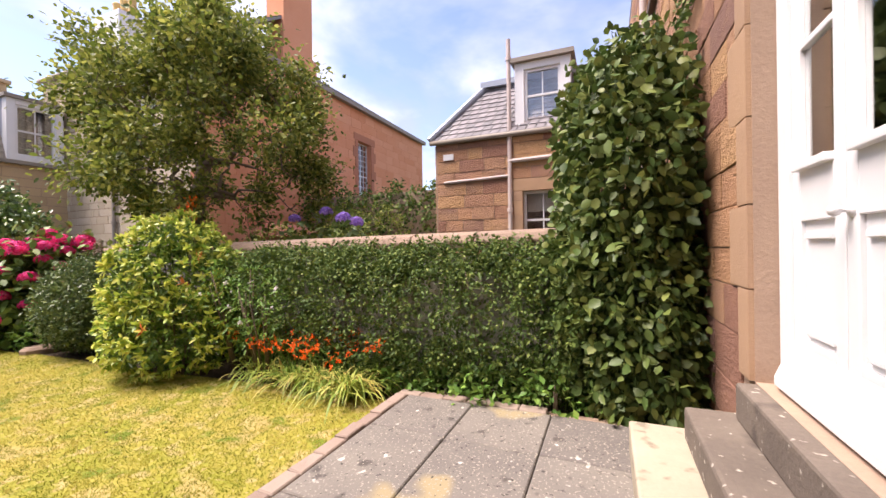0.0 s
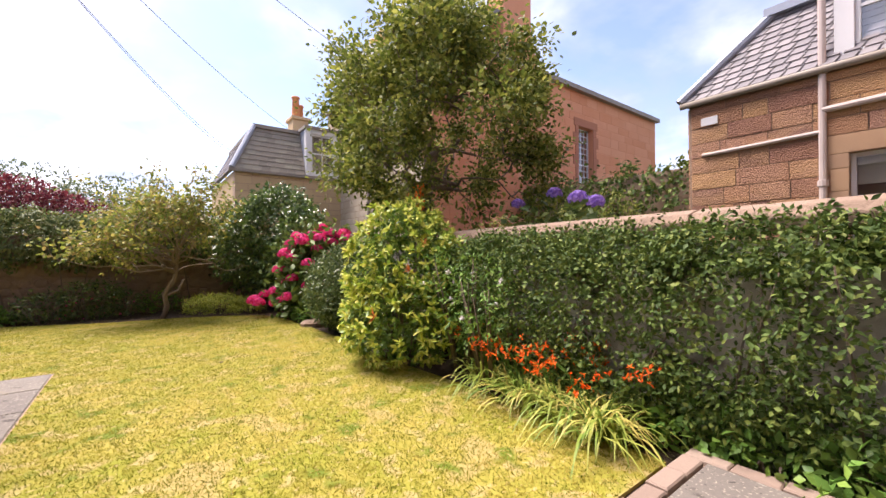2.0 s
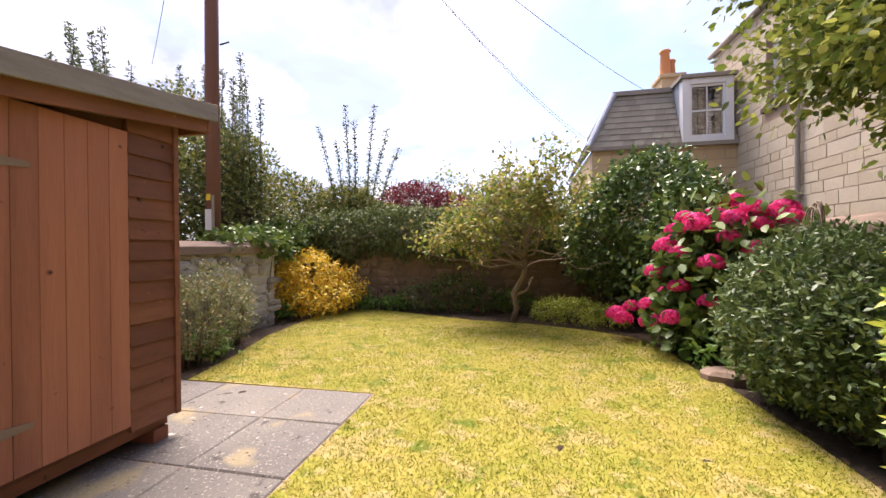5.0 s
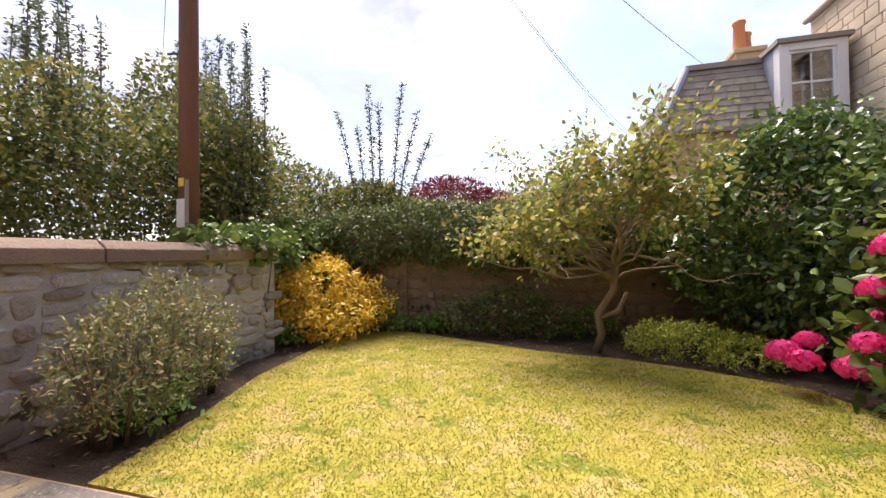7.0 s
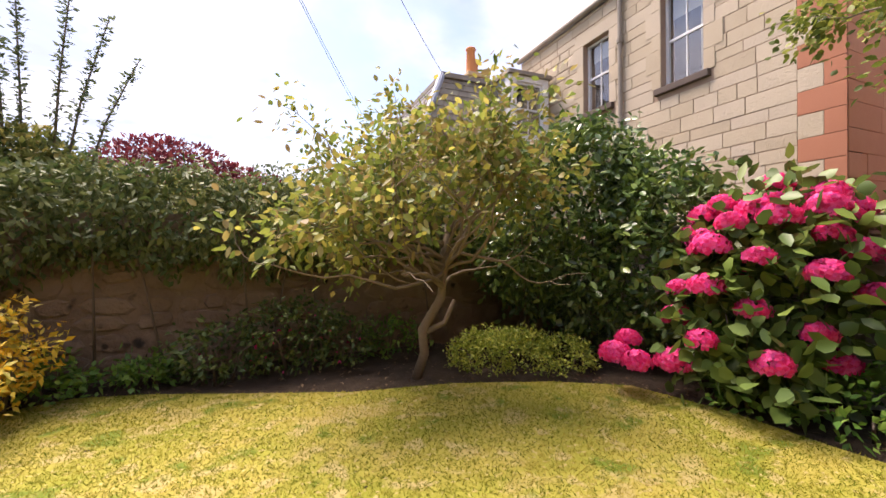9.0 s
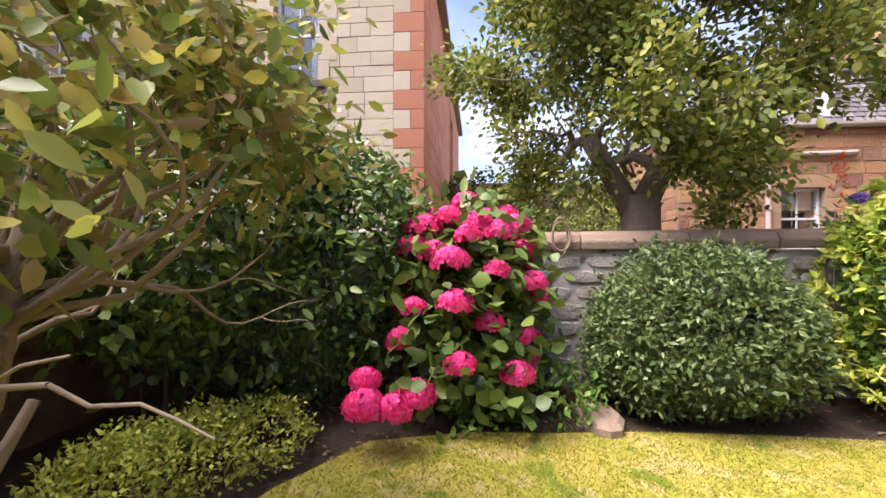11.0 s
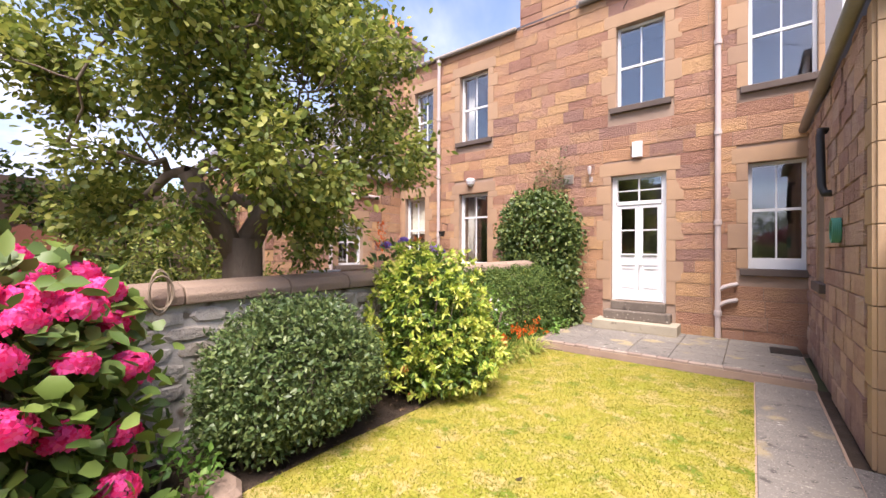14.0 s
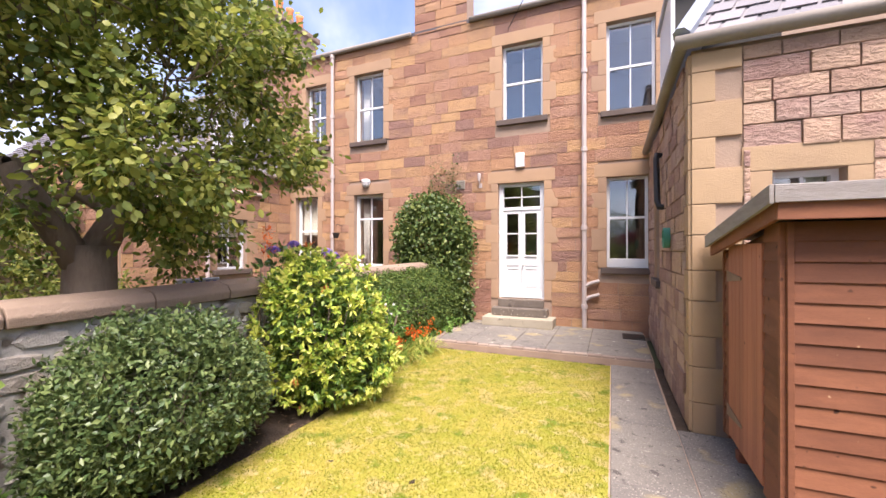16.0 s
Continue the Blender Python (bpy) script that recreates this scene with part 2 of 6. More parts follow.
L_HEDGE = leaf("hedge_leaf", [(0.035, 0.07, 0.017), (0.068, 0.118, 0.027), (0.117, 0.181, 0.039), (0.196, 0.237, 0.055)], 0.62, 0.2, 0.25)
L_CREEPER = leaf("creeper_leaf", [(0.039, 0.073, 0.017), (0.071, 0.120, 0.028), (0.115, 0.163, 0.039), (0.195, 0.226, 0.055)], 0.5, 0.2)
L_TREE = leaf("apple_leaf", [(0.071, 0.109, 0.021), (0.141, 0.186, 0.034), (0.230, 0.262, 0.048), (0.422, 0.422, 0.102)], 0.55, 0.4)
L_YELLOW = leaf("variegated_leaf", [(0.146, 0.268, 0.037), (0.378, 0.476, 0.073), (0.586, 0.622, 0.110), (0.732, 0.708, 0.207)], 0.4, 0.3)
# greener, darker copy: the crown's inner shade is put into this leaf colour
L_YELLOW_SHADED = leaf("shaded_inner_leaf", [(0.061, 0.128, 0.024), (0.122, 0.213, 0.037), (0.244, 0.329, 0.061)], 0.4, 0.25)
L_ROUND = leaf("round_shrub_leaf", [(0.052, 0.093, 0.033), (0.107, 0.161, 0.051), (0.192, 0.238, 0.082)], 0.4, 0.2)
L_HYD = leaf("hydrangea_leaf", [(0.063, 0.110, 0.027), (0.113, 0.180, 0.040), (0.197, 0.261, 0.053)], 0.45, 0.25)
F_PINK = leaf("hot_pink_floret", [(0.72, 0.025, 0.15), (0.88, 0.05, 0.24), (0.9, 0.13, 0.36), (0.8, 0.07, 0.36)], 0.6, 0.25, 0.2)
F_BLUE = leaf("violet_blue_floret", [(0.22, 0.12, 0.5), (0.32, 0.2, 0.62), (0.45, 0.3, 0.65)], 0.6, 0.25, 0.2)
F_ORANGE = leaf("orange_floret", [(0.75, 0.11, 0.01), (0.85, 0.17, 0.015), (0.8, 0.07, 0.01)], 0.5, 0.3, 0.2)
F_WHITE = leaf("white_petal", [(0.75, 0.72, 0.74), (0.8, 0.7, 0.76)], 0.6, 0.3, 0.2)
F_SALMON = leaf("salmon_new_leaf", [(0.6, 0.17, 0.07), (0.65, 0.27, 0.08)], 0.5, 0.3, 0.2)
L_CAMELLIA = leaf("camellia_leaf", [(0.034, 0.071, 0.020), (0.072, 0.133, 0.035), (0.128, 0.204, 0.049), (0.214, 0.286, 0.061)], 0.3, 0.2, 0.55)
L_SMALLTREE = leaf("spotted_leaf", [(0.093, 0.139, 0.031), (0.186, 0.240, 0.047), (0.296, 0.319, 0.066), (0.265, 0.186, 0.078), (0.559, 0.513, 0.109)], 0.45, 0.45, 0.35)
L_IVY = leaf("wall_climber_leaf", [(0.055, 0.098, 0.030), (0.122, 0.152, 0.051), (0.213, 0.238, 0.089)], 0.55, 0.25, 0.25)
L_GOLD = leaf("golden_leaf", [(0.608, 0.324, 0.027), (0.81, 0.513, 0.041), (0.837, 0.634, 0.095), (0.405, 0.378, 0.054)], 0.5, 0.3)
L_GREY = leaf("grey_green_leaf", [(0.103, 0.132, 0.046), (0.196, 0.224, 0.092), (0.287, 0.287, 0.127), (0.345, 0.218, 0.092)], 0.6, 0.25)
L_COVER = leaf("lime_groundcover_leaf", [(0.189, 0.27, 0.041), (0.378, 0.432, 0.068), (0.567, 0.567, 0.108)], 0.5, 0.25)
L_BACK = leaf("background_tree_leaf", [(0.072, 0.111, 0.027), (0.143, 0.178, 0.045), (0.239, 0.255, 0.074), (0.407, 0.323, 0.089)], 0.5, 0.3)
L_GREYTREE = leaf("silvery_tree_leaf", [(0.081, 0.115, 0.061), (0.149, 0.189, 0.108), (0.23, 0.27, 0.162)], 0.6, 0.3)
L_PURPLE = leaf("purple_leaf", [(0.095, 0.016, 0.027), (0.189, 0.03, 0.047), (0.27, 0.068, 0.068)], 0.5, 0.3)
L_BLADE = leaf("strappy_leaf", [(0.135, 0.23, 0.034), (0.27, 0.365, 0.061), (0.446, 0.486, 0.108), (0.567, 0.446, 0.135)], 0.5, 0.35)
L_GRASS = leaf("grass_blade", [(0.12, 0.165, 0.012), (0.21, 0.215, 0.02), (0.33, 0.285, 0.04), (0.42, 0.335, 0.085)], 0.8, 0.5, 0.2)
L_WEED = leaf("low_green_leaf", [(0.068, 0.162, 0.027), (0.135, 0.27, 0.047), (0.243, 0.378, 0.068)], 0.5, 0.3)
LITTER = leaf("dry_leaf", [(0.06, 0.035, 0.02), (0.16, 0.1, 0.06), (0.28, 0.2, 0.12)], 0.8, 0.1, 0.2)

# ---- mesh builders ----
Z = Vector((0, 0, 1))


class Plane:
    """A wall's own axes: u along it, z up, d out of its face."""

    def __init__(self, o, u, n):
        self.o, self.u, self.n = Vector(o), Vector(u).normalized(), Vector(n).normalized()

    def at(self, u, z, d=0.0):
        return self.o + self.u * u + Z * z + self.n * d


WORLD = Plane((0, 0, 0), (1, 0, 0), (0, 1, 0))


class MB:
    """Collects vertices and faces for one mesh."""

    def __init__(self):
        self.v, self.f, self.t = [], [], []

    def add(self, verts, faces, tone=0.0):
        k = len(self.v)
        self.v += [tuple(p) for p in verts]
        self.f += [tuple(i + k for i in q) for q in faces]
        self.t += [tone] * len(verts)
        return self

    def box(self, u0, u1, z0, z1, d0, d1, p=WORLD, tone=0.0):
        c = [p.at(u, z, d) for d in (d0, d1) for z in (z0, z1) for u in (u0, u1)]
        return self.add(c, [(0, 1, 3, 2), (4, 6, 7, 5), (0, 4, 5, 1), (2, 3, 7, 6), (0, 2, 6, 4), (1, 5, 7, 3)], tone)

    def block(self, u0, u1, z0, z1, d0, d1, p, tone=0.0, ch=0.015, bulge=0.0):
        """A stone with chamfered front edges and a raised face."""
        c = [p.at(u, z, d0) for z, u in ((z0, u0), (z0, u1), (z1, u1), (z1, u0))]
        c += [p.at(u, z, d1 - ch) for z, u in ((z0, u0), (z0, u1), (z1, u1), (z1, u0))]
        c += [p.at(u, z, d1) for z, u in ((z0 + ch, u0 + ch), (z0 + ch, u1 - ch), (z1 - ch, u1 - ch), (z1 - ch, u0 + ch))]
        c.append(p.at((u0 + u1) / 2 + (tone - 0.5) * (u1 - u0) * 0.4, (z0 + z1) / 2, d1 + bulge))
        q = []
        for i in range(4):
            j = (i + 1) % 4
            q += [(i, j, 4 + j, 4 + i), (4 + i, 4 + j, 8 + j, 8 + i), (8 + i, 8 + j, 12)]
        return self.add(c, q, tone)

    def tube(self, pts, r0, r1=None, sides=7, tone=0.0, cap=True):
        r1 = r0 if r1 is None else r1
        pts = [Vector(q) for q in pts]
        vs, fs = [], []
        n = len(pts)
        side = None
        for i, q in enumerate(pts):
            t = (pts[min(i + 1, n - 1)] - pts[max(i - 1, 0)]).normalized()
            if side is None:
                side = t.orthogonal().normalized()
            side = (side - t * side.dot(t)).normalized()
            up = t.cross(side)
            r = r0 + (r1 - r0) * i / max(n - 1, 1)
            for k in range(sides):
                a = 2 * math.pi * k / sides
                vs.append(q + (side * math.cos(a) + up * math.sin(a)) * r)
        for i in range(n - 1):
            for k in range(sides):
                a, b = i * sides + k, i * sides + (k + 1) % sides
                fs.append((a, b, b + sides, a + sides))
        if cap:
            fs.append(tuple(range(sides)))
            fs.append(tuple(range((n - 1) * sides, n * sides)))
        return self.add(vs, fs, tone)

    def lathe(self, centre, rings, sides=12):
        """Rings of (height, radius) round a vertical line."""
        c = Vector(centre)
        vs = [c + Vector((r * math.cos(2 * math.pi * k / sides), r * math.sin(2 * math.pi * k / sides), z)) for z, r in rings for k in range(sides)]
        fs = []
        for i in range(len(rings) - 1):
            for k in range(sides):
                a, b = i * sides + k, i * sides + (k + 1) % sides
                fs.append((a, b, b + sides, a + sides))
        fs.append(tuple(range(sides)))
        fs.append(tuple(range((len(rings) - 1) * sides, len(rings) * sides)))
        return self.add(vs, fs)

    def mesh(self, name, mat, smooth=False):
        me = bpy.data.meshes.new(name)
        me.from_pydata(self.v, [], self.f)
        bm = bmesh.new()
        bm.from_mesh(me)
        bmesh.ops.recalc_face_normals(bm, faces=bm.faces)
        bm.to_mesh(me)
        bm.free()
        a = me.attributes.new("tone", "FLOAT", "POINT")
        a.data.foreach_set("value", np.array(self.t, dtype=np.float32))
        me.materials.append(mat)
        if smooth:
            me.polygons.foreach_set("use_smooth", [True] * len(me.polygons))
        return me

    def make(self, name, mat, parent=None, bevel=0.0, smooth=False, kind="", label=""):
        ob = new(name, self.mesh(name, mat, smooth))
        ob.parent = parent
        if bevel:
            md = ob.modifiers.new("bevel", "BEVEL")
            md.width, md.segments, md.limit_method = bevel, 2, "ANGLE"
        return tagged(ob, label=label, kind=kind)


def thing(name, label, category, at=(0, 0, 0), group="", kind=""):
    """An empty at the thing's base, to hold its parts. Parts keep world places."""
    ob = new(name)
    ob.empty_display_size = 0.1
    ob.location = at
    return tagged(ob, label, category, group, kind)


def under(part, root):
    part.parent = root
    part.matrix_parent_inverse = Matrix.Translation(-Vector(root.location))
    return part


def unit_block():
    m = MB()
    m.block(-0.5, 0.5, -0.5, 0.5, 0, 1, Plane((0, 0, 0), (1, 0, 0), (0, -1, 0)), 0.5, 0.05, 0.12)
    return m


BLOCKS = {}


def block_mesh(mat):
    if mat.name not in BLOCKS:
        BLOCKS[mat.name] = unit_block().mesh("stone_block", mat)
    return BLOCKS[mat.name]


def place_block(name, mat, parent, p, u0, u1, z0, z1, d):
    ob = new(name, block_mesh(mat))
    ob.parent = parent
    m = Matrix.Identity(4)
    for i in range(3):
        m[i][0], m[i][1], m[i][2] = p.u[i] * (u1 - u0), -p.n[i] * d, (0, 0, z1 - z0)[i]
        m[i][3] = p.at((u0 + u1) / 2, (z0 + z1) / 2, 0)[i]
    ob.matrix_world = m
    return ob


def wall_body(name, p, u0, u1, z0, z1, holes, thick, mat, label, kind="structure"):
    """A wall with real openings."""
    us = sorted({u0, u1, *[min(max(h[i], u0), u1) for h in holes for i in (0, 1)]})
    zs = sorted({z0, z1, *[min(max(h[i], z0), z1) for h in holes for i in (2, 3)]})
    solid = lambda i, j: 0 <= i < len(us) - 1 and 0 <= j < len(zs) - 1 and not any(h[0] < (us[i] + us[i + 1]) / 2 < h[1] and h[2] < (zs[j] + zs[j + 1]) / 2 < h[3] for h in holes)
    m = MB()
    for i in range(len(us) - 1):
        for j in range(len(zs) - 1):
            if not solid(i, j):
                continue
            a, b, c, d = us[i], us[i + 1], zs[j], zs[j + 1]
            for e in (0, -thick):
                m.add([p.at(a, c, e), p.at(b, c, e), p.at(b, d, e), p.at(a, d, e)], [(0, 1, 2, 3)])
            for (x, y), (s, q), (g, r) in (((i - 1, j), (a, c), (a, d)), ((i + 1, j), (b, c), (b, d)), ((i, j - 1), (a, c), (b, c)), ((i, j + 1), (a, d), (b, d))):
                if not solid(x, y):
                    m.add([p.at(s, q, 0), p.at(g, r, 0), p.at(g, r, -thick), p.at(s, q, -thick)], [(0, 1, 2, 3)])
    ob = m.make(name, mat)
    return tagged(ob, label=label, category="wall", kind=kind)


def stones(wall, p, u0, u1, z0, z1, holes, course, lengths, mat, near, parts, margin=0.17, seed=1, proud=0.02, bulge=0.02, joint=0.008):
    """Coursed stones on a wall: the nearest as pieces, the others as one mesh."""
    rnd = random.Random(seed)
    todo = []
    z = z0
    while z < z1 - 0.06:
        h = min(course * rnd.uniform(0.8, 1.2), z1 - z)
        spans = [(u0, u1)]
        for a, b, c, d in holes:
            if c - margin < z + h and d + margin > z:
                spans = [s for l, r in spans for s in ((l, min(r, a - margin)), (max(l, b + margin), r)) if s[1] - s[0] > 0.05]
        for l, r in spans:
            u = l
            while u < r - 0.03:
                w = rnd.uniform(*lengths)
                if r - (u + w) < lengths[0] * 0.6:
                    w = r - u
                todo.append((u + joint, u + w - joint, z + joint, z + h - joint))
                u += w
        z += h
    near = Vector(near)
    todo.sort(key=lambda s: (p.at((s[0] + s[1]) / 2, (s[2] + s[3]) / 2) - near).length)
    for s in todo[:parts]:
        place_block("stone", mat, wall, p, *s, proud * rnd.uniform(0.7, 1.5))
    rest = MB()
    for s in todo[parts:]:
        rest.block(*s, -0.01, proud * rnd.uniform(0.7, 1.4), p, rnd.random(), 0.01, bulge * rnd.uniform(0.3, 1))
    if rest.v:
        rest.make("stones", mat, wall, kind="stuff")


def surround(wall, p, h, mat, m=0.17, sill=SILL, sill_out=0.09, lintel=0.28, seed=3):
    """Dressed stones round an opening and its sill."""
    rnd = random.Random(seed)
    a, b, c, d = h
    place_block("lintel", mat, wall, p, a - m - 0.08, b + m + 0.08, d + 0.003, d + lintel, 0.028)
    z, k = c, 0
    while z < d - 0.02:
        hh = min(rnd.uniform(0.32, 0.48), d - z)
        if d - z - hh < 0.15:
            hh = d - z
        for s0, s1 in ((a - m - 0.14 * (k % 2), a - 0.003), (b + 0.003, b + m + 0.14 * (k % 2))):
            place_block("jamb_stone", mat, wall, p, s0, s1, z + 0.004, z + hh - 0.004, 0.026)
        z += hh
        k += 1
    if sill:
        MB().box(a - 0.12, b + 0.12, c - 0.13, c, -0.15, sill_out, p).make("sill", sill, wall, bevel=0.012)


def rubble_shapes(mat):
    """A few irregular rounded stones of unit size that walls share."""
    out = []
    rnd = random.Random(91)
    for k in range(9):
        m = MB()
        n = 8
        ring = []
        for i in range(n):
            a = 2 * math.pi * (i + rnd.uniform(-0.25, 0.25)) / n
            c, s_ = math.cos(a), math.sin(a)
            r = rnd.uniform(0.86, 1.04) / (abs(c) ** 3.4 + abs(s_) ** 3.4) ** (1 / 3.4)
            ring.append((c * r * 0.5, s_ * r * 0.5))
        vs = [(x, 0.0, z) for x, z in ring] + [(x * 0.97, -0.55, z * 0.96) for x, z in ring]
        vs += [(x * 0.8, -rnd.uniform(0.8, 1.05), z * 0.78) for x, z in ring] + [(rnd.uniform(-0.1, 0.1), -rnd.uniform(0.9, 1.2), rnd.uniform(-0.1, 0.1))]
        fs = []
        for i in range(n):
            j = (i + 1) % n
            fs += [(i, j, n + j, n + i), (n + i, n + j, 2 * n + j, 2 * n + i), (2 * n + i, 2 * n + j, 3 * n)]
        out.append(m.add(vs, fs, 0.5).mesh("rubble_stone", mat))
    return out


def rubble(wall, p, u0, u1, z0, z1, mat, parts, sizes=(0.14, 0.46), rows=0.17, seed=1, depth=0.035):
    """Uncoursed rubble: uneven stones in rough, wandering rows with wide mortar between them."""
    rnd = random.Random(seed)
    shapes = rubble_shapes(mat)
    spots = []
    z = z0
    while z < z1 - 0.05:
        h = min(rows * rnd.uniform(0.7, 1.35), z1 - z)
        u = u0 - rnd.uniform(0, 0.1)
        while u < u1:
            w = rnd.uniform(*sizes)
            if h > rows and rnd.random() < 0.3:
                k = rnd.uniform(0.4, 0.6)
                spots += [(u, w, z, h * k), (u, w, z + h * k, h * (1 - k))]
            else:
                spots.append((u, w, z + rnd.uniform(-0.02, 0.02), h))
            u += w
        z += h
    rnd.shuffle(spots)
    for u, w, zz, h in spots[:parts]:
        ob = new("stone", rnd.choice(shapes))
        ob.parent = wall
        d = depth * rnd.uniform(0.4, 1.2)
        t = rnd.uniform(-0.12, 0.12)
        mt = Matrix.Identity(4)
        mid = p.at(u + w / 2, max(zz, 0.0) + h / 2, -0.004)
        for i in range(3):
            mt[i][0] = p.u[i] * w * 0.94 * math.cos(t) + (0, 0, w * 0.94 * math.sin(t))[i]
            mt[i][1] = -p.n[i] * d
            mt[i][2] = (0, 0, h * 0.93 * math.cos(t))[i] - p.u[i] * h * 0.93 * math.sin(t)
            mt[i][3] = mid[i]
        ob.matrix_world = mt


WINDOWS = []


def window(p, h, label, recess=0.13, rows=1, mid=0.5, bars=1, frame_w=0.06, curtain=None, blind=0.0, apron=0.0):
    """A sash window with frame, glazing bars and panes."""
    a, b, c, d = h
    WINDOWS.append(1)
    root = thing("window_%d" % len(WINDOWS), label, "window", p.at((a + b) / 2, c, -recess), kind="structure")
    f = MB()
    for q in ((a, a + frame_w, c, d), (b - frame_w, b, c, d), (a + frame_w, b - frame_w, d - frame_w, d), (a + frame_w, b - frame_w, c, c + frame_w + apron)):
        f.box(*q, -recess - 0.08, -recess, p)
    under(f.make("frame", WHITE, bevel=0.004), root)
    i0, i1, j0, j1 = a + frame_w, b - frame_w, c + frame_w + apron, d - frame_w
    zm = j0 + (j1 - j0) * mid
    s = MB()
    s.box(i0, i1, zm - 0.025, zm + 0.025, -recess - 0.06, -recess - 0.012, p)
    for k in range(bars):
        u = i0 + (i1 - i0) * (k + 1) / (bars + 1)
        s.box(u - 0.013, u + 0.013, j0, zm - 0.025, -recess - 0.055, -recess - 0.02, p)
        s.box(u - 0.013, u + 0.013, zm + 0.025, j1, -recess - 0.055, -recess - 0.02, p)
    for k in range(1, rows):
        for z0, z1 in ((j0, zm), (zm, j1)):
            zz = z0 + (z1 - z0) * k / rows
            s.box(i0, i1, zz - 0.012, zz + 0.012, -recess - 0.054, -recess - 0.021, p)
    under(s.make("glazing_bars", WHITE), root)
    for z0, z1 in ((j0, zm), (zm, j1)):
        g = under(MB().box(i0, i1, z0, z1, -recess - 0.042, -recess - 0.037, p).make("pane", GLASS), root)
        g.visible_shadow = False
    if curtain:
        for u0, u1 in curtain:
            cm = MB()
            n = 14
            vs = [p.at(u0 + (u1 - u0) * k / n, z, -recess - 0.25 + 0.03 * math.sin(k * 2.1)) for z in (c, d) for k in range(n + 1)]
            cm.add(vs, [(k, k + 1, k + n + 2, k + n + 1) for k in range(n)])
            ob = cm.make("curtain", CURTAIN, smooth=True)
            md = ob.modifiers.new("thickness", "SOLIDIFY")
            md.thickness = 0.006
            tagged(ob, "pale hanging curtain behind the window", "curtain")
    if blind:
        tagged(MB().box(i0, i1, d - (d - c) * blind, d, -recess - 0.16, -recess - 0.15, p).make("roller_blind", BLIND), "cream roller blind half lowered behind the window", "blind")
    return root


def slates(name, parent, quad, mat, row=0.2, width=0.3, seed=5, label=""):
    """Overlapping slates over a roof plane: corners bottom left, bottom right, top right, top left."""
    a, b, c, d = [Vector(q) for q in quad]
    n = (b - a).cross(d - a).normalized()
    if n.z < 0:
        n = -n
    rnd = random.Random(seed)
    m = MB()
    m.add([a, b, c, d, a - n * 0.08, b - n * 0.08, c - n * 0.08, d - n * 0.08], [(0, 1, 2, 3), (4, 5, 6, 7), (0, 1, 5, 4), (1, 2, 6, 5), (2, 3, 7, 6), (3, 0, 4, 7)], 0.5)
    rows = max(2, round((d - a).length / row))
    for i in range(rows):
        s, t = i / rows, min(1.0, (i + 1.15) / rows)
        l0, r0, l1, r1 = a.lerp(d, s), b.lerp(c, s), a.lerp(d, t), b.lerp(c, t)
        k = max(2, round((r0 - l0).length / width))
        off = 0.5 / k if i % 2 else 0.0
        for j in range(k + (1 if off else 0)):
            f0, f1 = max(0.0, j / k - off) + 0.004, min(1.0, (j + 1) / k - off) - 0.004
            if f1 - f0 < 0.02:
                continue
            q = [l0.lerp(r0, f0) + n * 0.03, l0.lerp(r0, f1) + n * 0.03, l1.lerp(r1, f1) + n * 0.008, l1.lerp(r1, f0) + n * 0.008]
            e = [q[0] - n * 0.016, q[1] - n * 0.016]
            m.add(q + e, [(0, 1, 2, 3), (4, 5, 1, 0)], rnd.random())
    return m.make(name, mat, parent, kind="stuff", label=label)


def mesh_arrays(name, verts, faces, tone, mat, parent=None, smooth=False):
    """A mesh from arrays of quads."""
    me = bpy.data.meshes.new(name)
    nv, nf, k = len(verts), len(faces), faces.shape[1]
    me.vertices.add(nv)
    me.vertices.foreach_set("co", verts.astype(np.float32).ravel())
    me.loops.add(nf * k)
    me.loops.foreach_set("vertex_index", faces.astype(np.int32).ravel())
    me.polygons.add(nf)
    me.polygons.foreach_set("loop_start", np.arange(nf, dtype=np.int32) * k)
    me.update(calc_edges=True)
    a = me.attributes.new("tone", "FLOAT", "POINT")
    a.data.foreach_set("value", tone.astype(np.float32))
    me.materials.append(mat)
    if smooth:
        me.polygons.foreach_set("use_smooth", np.ones(nf, dtype=bool))
    ob = new(name, me)
    if parent:
        under(ob, parent)
    return tagged(ob, kind="stuff")


def norm(a):
    return a / np.maximum(np.linalg.norm(a, axis=1, keepdims=True), 1e-9)


